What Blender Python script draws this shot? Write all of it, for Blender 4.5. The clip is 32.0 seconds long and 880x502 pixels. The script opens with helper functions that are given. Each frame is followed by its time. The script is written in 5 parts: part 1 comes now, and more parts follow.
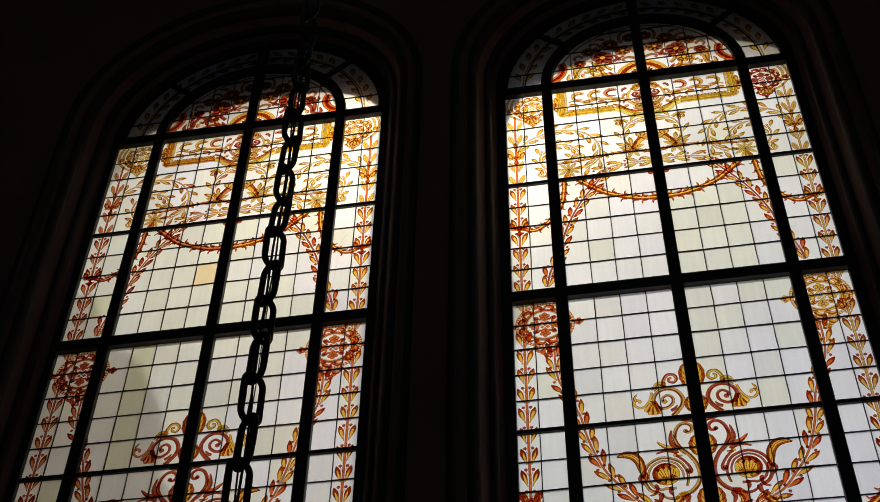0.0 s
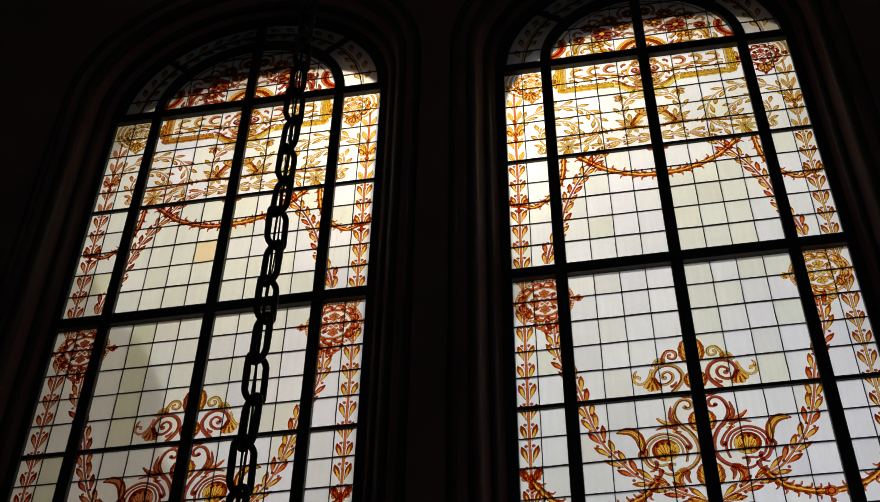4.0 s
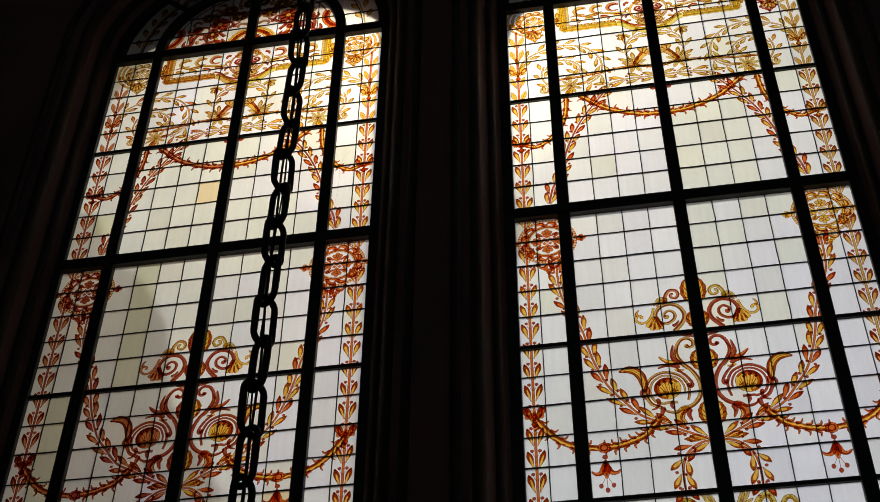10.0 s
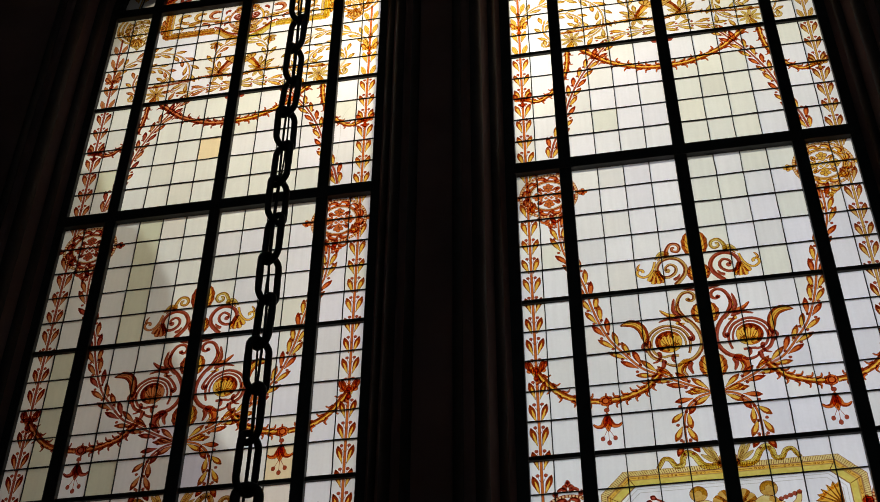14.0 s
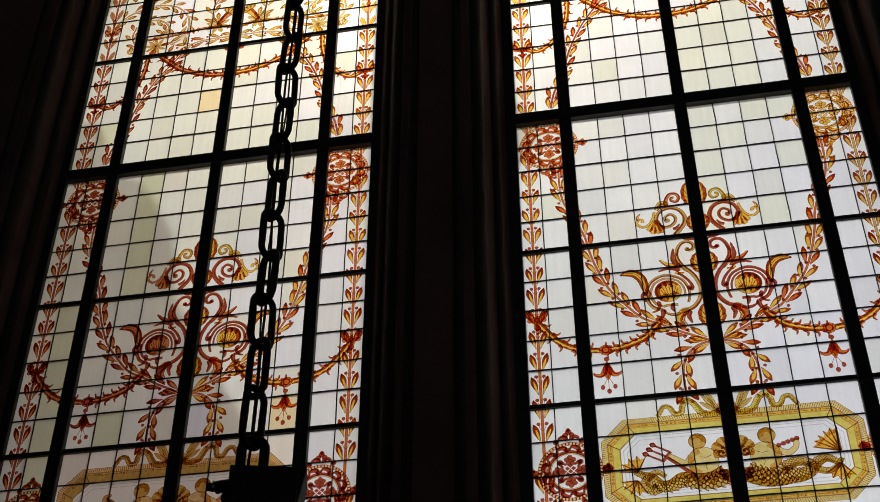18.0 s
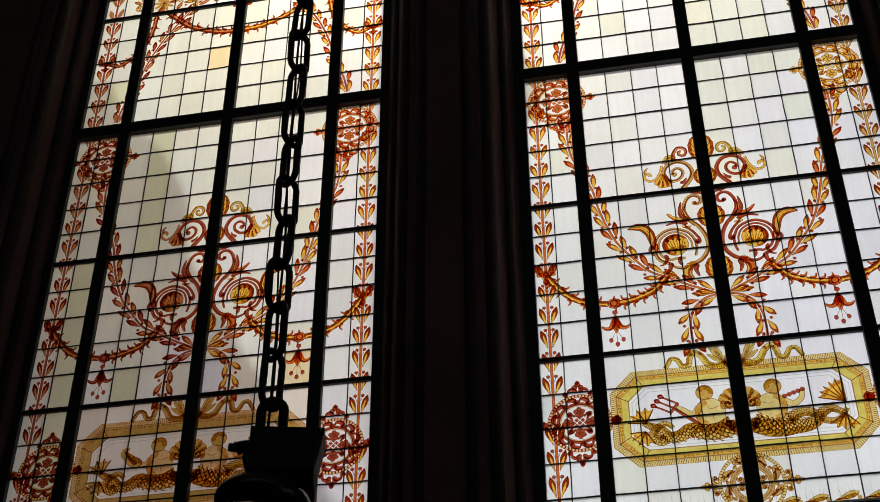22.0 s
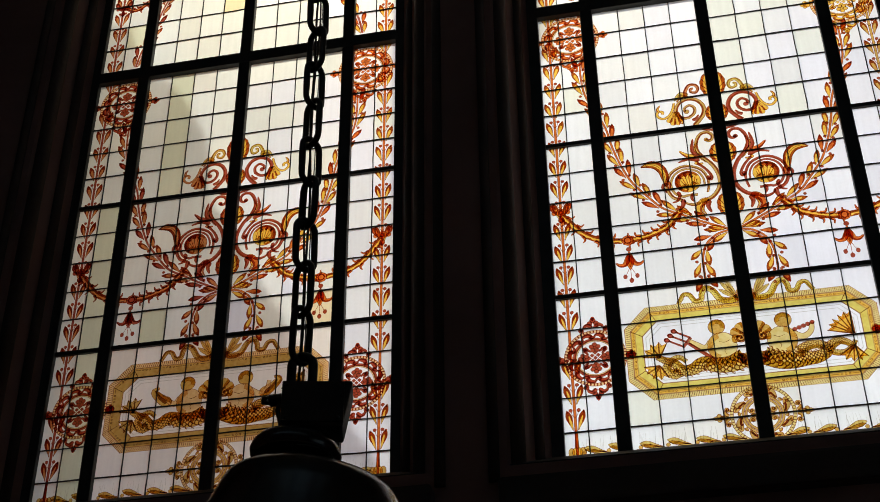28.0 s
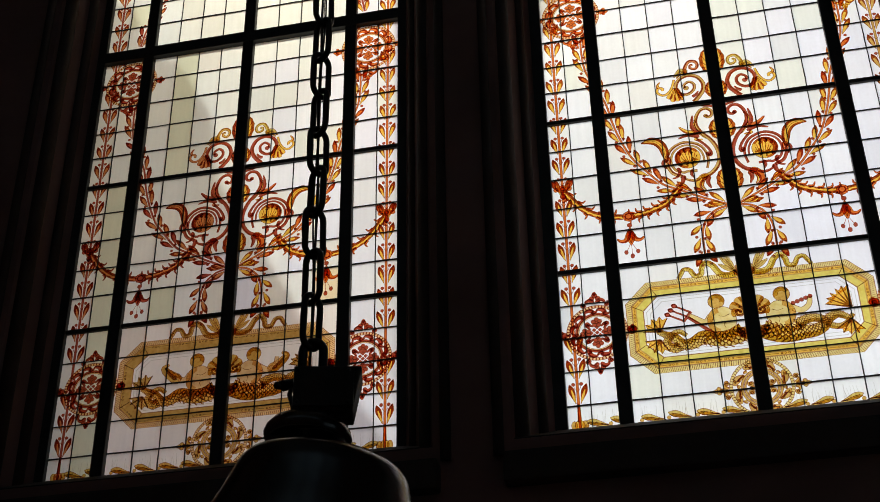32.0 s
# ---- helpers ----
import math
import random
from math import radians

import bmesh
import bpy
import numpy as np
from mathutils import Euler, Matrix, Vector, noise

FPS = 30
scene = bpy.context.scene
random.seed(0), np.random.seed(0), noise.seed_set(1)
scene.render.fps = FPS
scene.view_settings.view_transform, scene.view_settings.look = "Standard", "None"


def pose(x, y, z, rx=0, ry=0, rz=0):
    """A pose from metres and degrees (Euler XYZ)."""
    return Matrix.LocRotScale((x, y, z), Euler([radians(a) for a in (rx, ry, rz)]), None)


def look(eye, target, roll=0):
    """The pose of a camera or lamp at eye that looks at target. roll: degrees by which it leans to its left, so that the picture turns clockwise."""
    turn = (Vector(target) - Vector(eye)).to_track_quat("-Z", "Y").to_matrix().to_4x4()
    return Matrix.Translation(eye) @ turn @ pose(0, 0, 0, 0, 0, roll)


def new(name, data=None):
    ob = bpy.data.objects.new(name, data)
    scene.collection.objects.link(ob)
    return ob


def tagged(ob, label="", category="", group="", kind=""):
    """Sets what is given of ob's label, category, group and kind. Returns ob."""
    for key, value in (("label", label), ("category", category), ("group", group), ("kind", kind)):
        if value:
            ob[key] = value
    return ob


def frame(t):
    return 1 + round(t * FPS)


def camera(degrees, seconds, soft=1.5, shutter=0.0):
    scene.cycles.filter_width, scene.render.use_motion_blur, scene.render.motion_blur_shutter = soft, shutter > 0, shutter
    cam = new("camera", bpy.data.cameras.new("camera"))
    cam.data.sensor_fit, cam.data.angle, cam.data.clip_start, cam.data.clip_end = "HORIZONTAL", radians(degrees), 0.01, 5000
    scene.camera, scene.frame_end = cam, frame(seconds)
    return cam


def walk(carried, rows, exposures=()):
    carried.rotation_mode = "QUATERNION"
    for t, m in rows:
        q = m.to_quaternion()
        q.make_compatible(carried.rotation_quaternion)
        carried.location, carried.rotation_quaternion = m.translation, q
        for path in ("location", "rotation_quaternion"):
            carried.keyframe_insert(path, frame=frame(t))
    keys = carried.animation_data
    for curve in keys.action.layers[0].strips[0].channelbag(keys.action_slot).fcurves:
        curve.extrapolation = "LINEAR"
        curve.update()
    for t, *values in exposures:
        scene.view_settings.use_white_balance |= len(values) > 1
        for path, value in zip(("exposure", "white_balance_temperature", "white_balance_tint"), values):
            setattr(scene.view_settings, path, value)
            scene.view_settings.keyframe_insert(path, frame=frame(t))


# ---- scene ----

# camera: metres, the eye 1.6 m over the floor
cam = camera(36.93, 32.0, soft=0.66)
PATH = [
    (0, 0.0300, -0.0727, 0.0320, 9.751, 46.379, -0.825), (0.5, 0.0297, -0.0745, 0.0327, 9.755, 46.283, -0.815), (1, 0.0285, -0.0779, 0.0325, 9.758, 46.165, -0.788),
    (1.5, 0.0271, -0.0807, 0.0318, 9.758, 46.045, -0.756), (2, 0.0250, -0.0831, 0.0325, 9.744, 45.916, -0.748), (2.5, 0.0236, -0.0857, 0.0345, 9.742, 45.776, -0.732),
    (3, 0.0213, -0.0877, 0.0351, 9.732, 45.630, -0.725), (3.5, 0.0190, -0.0891, 0.0363, 9.756, 45.467, -0.673), (5.5, 0.0135, -0.0969, 0.0366, 9.763, 44.698, -0.621),
    (6, 0.0119, -0.1006, 0.0351, 9.775, 44.464, -0.614), (6.5, 0.0108, -0.1026, 0.0351, 9.763, 44.244, -0.621), (7, 0.0096, -0.1048, 0.0347, 9.776, 44.002, -0.618),
    (7.5, 0.0075, -0.1066, 0.0343, 9.791, 43.779, -0.592), (8, 0.0047, -0.1072, 0.0334, 9.817, 43.547, -0.568), (8.5, 0.0025, -0.1080, 0.0330, 9.850, 43.342, -0.527),
    (9, 0.0015, -0.1098, 0.0322, 9.869, 43.106, -0.499), (9.5, 0.0011, -0.1138, 0.0316, 9.871, 42.868, -0.497), (10, 0.0013, -0.1181, 0.0305, 9.876, 42.599, -0.513),
    (10.5, 0.0007, -0.1212, 0.0296, 9.896, 42.347, -0.489), (11, -0.0005, -0.1229, 0.0290, 9.926, 42.081, -0.455), (11.5, -0.0007, -0.1256, 0.0282, 9.955, 41.826, -0.434),
    (12, -0.0007, -0.1278, 0.0270, 9.977, 41.572, -0.413), (12.5, -0.0007, -0.1302, 0.0268, 9.992, 41.344, -0.393), (13, -0.0011, -0.1325, 0.0258, 10.032, 41.089, -0.375),
    (13.5, -0.0001, -0.1368, 0.0260, 10.070, 40.839, -0.352), (14, -0.0006, -0.1411, 0.0257, 10.099, 40.568, -0.313), (14.5, -0.0014, -0.1457, 0.0252, 10.106, 40.315, -0.300),
    (16.5, 0.0051, -0.1736, 0.0167, 10.256, 39.149, -0.132), (17, 0.0068, -0.1806, 0.0158, 10.288, 38.840, -0.114), (17.5, 0.0085, -0.1879, 0.0145, 10.325, 38.563, -0.080),
    (18, 0.0108, -0.1975, 0.0120, 10.372, 38.252, -0.059), (18.5, 0.0134, -0.2083, 0.0086, 10.423, 37.966, -0.033), (19, 0.0153, -0.2195, 0.0069, 10.475, 37.665, -0.012),
    (19.5, 0.0154, -0.2287, 0.0042, 10.539, 37.370, 0.026), (20, 0.0149, -0.2394, 0.0031, 10.595, 37.116, 0.056), (20.5, 0.0160, -0.2544, 0.0005, 10.658, 36.816, 0.061),
    (21, 0.0167, -0.2694, -0.0024, 10.736, 36.545, 0.072), (21.5, 0.0170, -0.2844, -0.0042, 10.844, 36.251, 0.100), (22, 0.0183, -0.2994, -0.0044, 10.933, 35.963, 0.110),
    (22.5, 0.0189, -0.3134, -0.0047, 11.037, 35.661, 0.135), (23, 0.0208, -0.3287, -0.0058, 11.142, 35.379, 0.152), (23.5, 0.0224, -0.3451, -0.0065, 11.235, 35.057, 0.166),
    (24, 0.0239, -0.3605, -0.0074, 11.338, 34.773, 0.188), (24.5, 0.0248, -0.3746, -0.0073, 11.447, 34.467, 0.217), (25, 0.0270, -0.3899, -0.0074, 11.552, 34.176, 0.257),
    (25.5, 0.0298, -0.4066, -0.0079, 11.647, 33.883, 0.288), (27.5, 0.0472, -0.4830, -0.0137, 11.955, 32.801, 0.422), (28, 0.0497, -0.5005, -0.0165, 12.019, 32.583, 0.476),
    (28.5, 0.0527, -0.5182, -0.0184, 12.065, 32.373, 0.542), (29, 0.0565, -0.5365, -0.0185, 12.109, 32.176, 0.585), (29.5, 0.0603, -0.5546, -0.0181, 12.157, 31.975, 0.638),
    (30, 0.0635, -0.5728, -0.0189, 12.201, 31.777, 0.698), (30.5, 0.0658, -0.5909, -0.0196, 12.234, 31.566, 0.737), (31, 0.0677, -0.6060, -0.0215, 12.254, 31.405, 0.757),
    (31.5, 0.0686, -0.6207, -0.0247, 12.288, 31.259, 0.783), (32, 0.0694, -0.6343, -0.0268, 12.348, 31.128, 0.816)]
EYE = 1.6
walk(cam, [(t, pose(x, y, z + EYE, 90 + pitch, roll, yaw)) for t, x, y, z, yaw, pitch, roll in PATH],
     exposures=[(0.0, -0.03), (9.0, -0.02), (17.0, 0.14), (24.0, 0.46), (28.0, 0.62), (32.0, 0.62)])

# ---- daylight outside, plus an added warm lamp behind the glass; no lamp in the hall ----
GLASS_Y = 6.0
SUN_SLOPE = Vector((-0.12, 1.0, 1.1))          # from the glass towards the sun
world = bpy.data.worlds.new("sky")
scene.world = world
world.use_nodes = True
wn, wl = world.node_tree.nodes, world.node_tree.links
sky = wn.new("ShaderNodeTexSky")
sky.sky_type, sky.sun_disc = "NISHITA", False
sky.sun_elevation = math.atan2(SUN_SLOPE.z, math.hypot(SUN_SLOPE.x, SUN_SLOPE.y))
sky.sun_rotation = math.atan2(SUN_SLOPE.x, SUN_SLOPE.y)
sky.dust_density = 1.2
wl.new(sky.outputs[0], wn["Background"].inputs[0])
wn["Background"].inputs[1].default_value = 0.092

sun = new("sun", bpy.data.lights.new("sun", "SUN"))
sun.data.energy, sun.data.angle, sun.data.color = 1.32, radians(0.6), (1.0, 0.99, 0.975)
sun.matrix_world = look(SUN_SLOPE * 20, (0, 0, 0))

# added warm lamp: brightens the panes near the pier, its source unseen
yard = new("added_glow_light", bpy.data.lights.new("added_glow_light", "AREA"))
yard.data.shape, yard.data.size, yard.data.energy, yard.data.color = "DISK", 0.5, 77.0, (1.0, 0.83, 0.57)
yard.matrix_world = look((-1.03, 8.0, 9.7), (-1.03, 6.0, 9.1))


# ---- materials ----
def material(name):
    m = bpy.data.materials.new(name)
    m.use_nodes = True
    return m, m.node_tree.nodes, m.node_tree.links


def noise_bump(n, l, shader, scale, strength, detail=6.0, stretch=(1, 1, 1)):
    tc, mp = n.new("ShaderNodeTexCoord"), n.new("ShaderNodeMapping")
    mp.inputs["Scale"].default_value = stretch
    tx, bp = n.new("ShaderNodeTexNoise"), n.new("ShaderNodeBump")
    tx.inputs["Scale"].default_value, tx.inputs["Detail"].default_value = scale, detail
    bp.inputs["Strength"].default_value, bp.inputs["Distance"].default_value = strength, 0.01
    l.new(tc.outputs["Object"], mp.inputs[0])
    l.new(mp.outputs[0], tx.inputs["Vector"])
    l.new(tx.outputs["Fac"], bp.inputs["Height"])
    l.new(bp.outputs[0], shader.inputs["Normal"])
    return tx, mp


def solid(name, dark, light, rough=0.6, metal=0.0, scale=6.0, bump=0.2, stretch=(1, 1, 1)):
    """An opaque surface: two tones by a coarse noise, fine relief, uneven gloss."""
    m, n, l = material(name)
    b = n["Principled BSDF"]
    b.inputs["Metallic"].default_value = metal
    tx, mp = noise_bump(n, l, b, scale * 9, bump, stretch=stretch)
    big = n.new("ShaderNodeTexNoise")
    big.inputs["Scale"].default_value, big.inputs["Detail"].default_value = scale, 5.0
    l.new(mp.outputs[0], big.inputs["Vector"])
    ramp = n.new("ShaderNodeValToRGB")
    ramp.color_ramp.elements[0].color, ramp.color_ramp.elements[1].color = (*dark, 1), (*light, 1)
    ramp.color_ramp.elements[0].position, ramp.color_ramp.elements[1].position = 0.32, 0.7
    l.new(big.outputs["Fac"], ramp.inputs[0])
    l.new(ramp.outputs[0], b.inputs["Base Color"])
    mr = n.new("ShaderNodeMapRange")
    mr.inputs["To Min"].default_value, mr.inputs["To Max"].default_value = rough - 0.12, rough + 0.12
    l.new(tx.outputs["Fac"], mr.inputs["Value"])
    l.new(mr.outputs[0], b.inputs["Roughness"])
    return m


def opal_glass(name, tints):
    """Milky cathedral glass: scatters the daylight behind it; each pane has its own tint, with streaks and specks of dirt."""
    m, n, l = material(name)
    out = n["Material Output"]
    n.remove(n["Principled BSDF"])
    info, ramp = n.new("ShaderNodeObjectInfo"), n.new("ShaderNodeValToRGB")
    els = ramp.color_ramp.elements
    for i, (at, colour) in enumerate(tints):
        e = els[i] if i < 2 else els.new(at)
        e.position, e.color = at, (*colour, 1)
    geo = n.new("ShaderNodeNewGeometry")

    def layer(scale, stretch, lo, hi, detail=4.0):
        mp, tx, mr = n.new("ShaderNodeMapping"), n.new("ShaderNodeTexNoise"), n.new("ShaderNodeMapRange")
        mp.inputs["Scale"].default_value = stretch
        tx.inputs["Scale"].default_value, tx.inputs["Detail"].default_value = scale, detail
        mr.inputs["From Min"].default_value, mr.inputs["From Max"].default_value = 0.3, 0.7
        mr.inputs["To Min"].default_value, mr.inputs["To Max"].default_value = lo, hi
        l.new(geo.outputs["Position"], mp.inputs[0])
        l.new(mp.outputs[0], tx.inputs["Vector"])
        l.new(tx.outputs["Fac"], mr.inputs["Value"])
        return mr.outputs[0]

    def times(a, b):
        mx = n.new("ShaderNodeMix")
        mx.data_type, mx.blend_type = "RGBA", "MULTIPLY"
        mx.inputs[0].default_value = 1.0
        l.new(a, mx.inputs[6]), l.new(b, mx.inputs[7])
        return mx.outputs[2]

    def maths(op, a, b):
        mt = n.new("ShaderNodeMath")
        mt.operation = op
        for k, v in enumerate((a, b)):
            if isinstance(v, float):
                mt.inputs[k].default_value = v
            else:
                l.new(v, mt.inputs[k])
        return mt.outputs[0]

    # neighbouring panes come from the same batch; single panes stray
    stray = maths("POWER", info.outputs["Random"], 3.0)
    l.new(maths("ADD", maths("MULTIPLY", layer(0.75, (1, 1, 1), 0.0, 0.55, 1.0), 1.0), maths("MULTIPLY", stray, 0.60)), ramp.inputs[0])
    colour = times(ramp.outputs[0], layer(1.1, (1, 1, 1), 0.86, 1.0))
    colour = times(colour, layer(9.0, (4.0, 1, 0.22), 0.94, 1.0))
    colour = times(colour, layer(60.0, (1, 1, 1), 0.965, 1.0))
    # some panes are a little denser than others
    dense = n.new("ShaderNodeMapRange")
    dense.inputs["To Min"].default_value, dense.inputs["To Max"].default_value = 0.86, 1.0
    l.new(maths("POWER", maths("FRACT", maths("MULTIPLY", info.outputs["Random"], 17.3), 0.0), 0.5), dense.inputs["Value"])
    colour = times(colour, dense.outputs[0])
    tr, gl, mix = n.new("ShaderNodeBsdfTranslucent"), n.new("ShaderNodeBsdfGlossy"), n.new("ShaderNodeMixShader")
    l.new(colour, tr.inputs["Color"])
    gl.inputs["Roughness"].default_value = 0.12
    noise_bump(n, l, gl, 14.0, 0.15)
    mix.inputs[0].default_value = 0.04
    l.new(tr.outputs[0], mix.inputs[1]), l.new(gl.outputs[0], mix.inputs[2])
    l.new(mix.outputs[0], out.inputs[0])
    return m


def stain(name, thin, thick, scale=26.0):
    """Fired paint on the glass: a see-through coat that filters the light, thinner and thicker in brush strokes."""
    m, n, l = material(name)
    n.remove(n["Principled BSDF"])
    geo, tx, ramp = n.new("ShaderNodeNewGeometry"), n.new("ShaderNodeTexNoise"), n.new("ShaderNodeValToRGB")
    tx.inputs["Scale"].default_value, tx.inputs["Detail"].default_value = scale, 3.0
    ramp.color_ramp.elements[0].color, ramp.color_ramp.elements[1].color = (*thick, 1), (*thin, 1)
    ramp.color_ramp.elements[0].position, ramp.color_ramp.elements[1].position = 0.28, 0.72
    l.new(geo.outputs["Position"], tx.inputs["Vector"])
    l.new(tx.outputs["Fac"], ramp.inputs[0])
    tr = n.new("ShaderNodeBsdfTransparent")
    l.new(ramp.outputs[0], tr.inputs["Color"])
    l.new(tr.outputs[0], n["Material Output"].inputs[0])
    return m


WALL = solid("dark_hall_plaster", (0.150, 0.078, 0.064), (0.225, 0.122, 0.102), 0.8, scale=1.3, bump=0.3)
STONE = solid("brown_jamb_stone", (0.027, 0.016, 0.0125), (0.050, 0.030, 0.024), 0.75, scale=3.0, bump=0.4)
FLAGS = solid("pale_floor_stone", (0.52, 0.44, 0.37), (0.66, 0.57, 0.48), 0.55, scale=1.5)
OUTER = solid("weathered_stucco", (0.48, 0.46, 0.43), (0.62, 0.60, 0.56), 0.85, scale=1.5)
BRICK = solid("red_brown_brick", (0.56, 0.22, 0.085), (0.72, 0.36, 0.16), 0.85, scale=3.0)
PALE_PLASTER = solid("grey_ceiling_plaster", (0.22, 0.20, 0.18), (0.30, 0.27, 0.24), 0.85, scale=1.0)
PAVING = solid("yard_paving", (0.38, 0.30, 0.235), (0.50, 0.41, 0.325), 0.85, scale=2.0)
SILL_SHADE = solid("shade_dark_sill_stone", (0.014, 0.009, 0.0075), (0.027, 0.017, 0.014), 0.88, scale=4.0, bump=0.3)
IRON = solid("black_window_iron", (0.012, 0.011, 0.010), (0.028, 0.025, 0.022), 0.55, 0.4, scale=8.0, bump=0.1)
LEAD = solid("grey_lead", (0.020, 0.020, 0.021), (0.045, 0.045, 0.047), 0.6, 0.5, scale=12.0)
CHAIN = solid("black_forged_iron", (0.008, 0.007, 0.006), (0.020, 0.017, 0.014), 0.50, 0.3, scale=14.0, bump=0.08)
ENAMEL = solid("black_gloss_enamel", (0.008, 0.008, 0.009), (0.014, 0.013, 0.013), 0.20, 0.0, scale=5.0, bump=0.03)
STEEL = solid("worn_steel", (0.30, 0.29, 0.27), (0.48, 0.46, 0.43), 0.35, 0.9, scale=20.0, bump=0.1)
RUBBER = solid("black_cable", (0.010, 0.010, 0.010), (0.020, 0.020, 0.020), 0.6, scale=9.0)
OPAL = opal_glass("milky_window_glass", [(0.0, (0.84, 0.885, 0.965)), (0.30, (0.87, 0.905, 0.955)), (0.50, (0.86, 0.905, 0.915)),
                                         (0.85, (0.85, 0.89, 0.87)), (1.0, (0.86, 0.885, 0.83))])
OPAL_GREEN = opal_glass("greenish_window_glass", [(0.0, (0.82, 0.885, 0.84)), (0.4, (0.83, 0.88, 0.79)), (1.0, (0.84, 0.87, 0.74))])
OPAL_OLIVE = opal_glass("olive_window_glass", [(0.0, (0.70, 0.76, 0.58)), (0.5, (0.72, 0.76, 0.54)), (1.0, (0.77, 0.79, 0.58))])
OPAL_ROSE = opal_glass("rosy_window_glass", [(0.0, (0.90, 0.865, 0.80)), (0.5, (0.89, 0.855, 0.76)), (1.0, (0.89, 0.84, 0.72))])
OPAL_AMBER = opal_glass("amber_window_glass", [(0.0, (0.92, 0.80, 0.50)), (1.0, (0.90, 0.76, 0.44))])
# warm light put into the glass tint, for shaded panes and fill windows
OPAL_WARM = opal_glass("warm_light_glass", [(0.0, (0.86, 0.89, 0.86)), (0.35, (0.84, 0.88, 0.80)), (0.65, (0.86, 0.87, 0.75)), (1.0, (0.89, 0.86, 0.68))])


# ---- mesh helpers ----
def part(name, bm, mat, parent=None, label="", smooth=False):
    """Links a bmesh as one mesh object, under a thing or a part if one is given."""
    me = bpy.data.meshes.new(name)
    bm.to_mesh(me)
    bm.free()
    if smooth:
        for p in me.polygons:
            p.use_smooth = True
    me.materials.append(mat)
    ob = new(name, me)
    ob.parent = parent
    return tagged(ob, label)


def box(bm, x0, x1, y0, y1, z0, z1, bevel=0.0):
    made = bmesh.ops.create_cube(bm, size=1.0, matrix=Matrix.LocRotScale(((x0 + x1) / 2, (y0 + y1) / 2, (z0 + z1) / 2), None, (x1 - x0, y1 - y0, z1 - z0)))
    if bevel:
        edges = list({e for v in made["verts"] for e in v.link_edges})
        bmesh.ops.bevel(bm, geom=edges, offset=bevel, segments=2, affect="EDGES", profile=0.6)


def slab(*a, **k):
    bm = bmesh.new()
    box(bm, *a, **k)
    return bm


def sweep(bm, points, ring, closed=False):
    """Joins rings of vertices: ring(i) gives the ring's points at station i."""
    rows = [[bm.verts.new(p) for p in ring(i)] for i in range(len(points))]
    k = len(rows[0])
    for i in range(len(rows) - (0 if closed else 1)):
        a, b = rows[i], rows[(i + 1) % len(rows)]
        for j in range(k):
            bm.faces.new((a[j], a[(j + 1) % k], b[(j + 1) % k], b[j]))
    if not closed:
        bm.faces.new(rows[0][::-1]), bm.faces.new(rows[-1])
    bmesh.ops.recalc_face_normals(bm, faces=bm.faces[:])


def tube(bm, points, radius, sides=10, closed=False):
    pts = [Vector(p) for p in points]
    n = len(pts)

    def ring(i):
        a = pts[(i - 1) % n] if closed or i else pts[i]
        b = pts[(i + 1) % n] if closed or i < n - 1 else pts[i]
        d = (b - a).normalized()
        side = d.cross(Vector((0, 1, 0)) if abs(d.y) < 0.9 else Vector((1, 0, 0))).normalized()
        up = side.cross(d)
        r = radius(i) if callable(radius) else radius
        return [pts[i] + (side * math.cos(w) + up * math.sin(w)) * r for w in (2 * math.pi * j / sides for j in range(sides))]

    sweep(bm, pts, ring, closed)


def lathe(bm, profile, sides=48):
    """Turns a profile of (radius, height) about the z axis."""
    pts = [(max(r, 1e-4), z) for r, z in profile]
    sweep(bm, pts, lambda i: [(pts[i][0] * math.cos(w), pts[i][0] * math.sin(w), pts[i][1]) for w in (2 * math.pi * j / sides for j in range(sides))])


# ---- the plan of the two windows ----
MID = (-2.641, 0.424)              # their middle mullions
BAY, EDGE = 0.7313, 0.3294         # mullion to mullion, outer mullion to the jamb
HALF = BAY + EDGE
SILL, B3, B4, B5, B6, B7 = (v + EYE for v in (2.805, 3.8035, 4.879, 5.963, 7.0815, 8.176))
ROW = 0.205                        # one pane with its lead
BASE = B3 - 5 * 0.211              # foot of the lowest panes, behind the sill
# cross leads between the transoms, from the springing down
LEADS = [-0.265, -0.462, -0.662, -0.868, -1.320, -1.523, -1.730, -1.937, -2.440, -2.643, -2.850, -3.053,
         -3.509, -3.717, -3.928, -4.130, -4.588, -4.798, -5.005, -5.211]
ARCH = HALF                        # radius of the round head
IN_Y, OUT_Y = 5.72, 6.50           # the wall's inner and outer face


def head(half, z0, zs, n=28):
    """The outline of a round-headed opening, from its left foot over the head to its right foot."""
    pts = [(-half, z0), (-half, zs)]
    pts += [(-half * math.cos(math.pi * i / n), zs + half * math.sin(math.pi * i / n)) for i in range(1, n)]
    return pts + [(half, zs), (half, z0)]


def lopsided(half, z0, zl, zr, ax, az, n=28):
    """The same with unequal springings and its crown off the middle, point for point, fitted to a shade line."""
    pts = [(-half, z0), (-half, zl)]
    for i in range(1, n):
        w = math.pi * i / n
        left = w < math.pi / 2
        pts.append((ax - (ax + half) * math.cos(w) if left else ax - (half - ax) * math.cos(w), (zl if left else zr) + (az - (zl if left else zr)) * math.sin(w)))
    return pts + [(half, zr), (half, z0)]


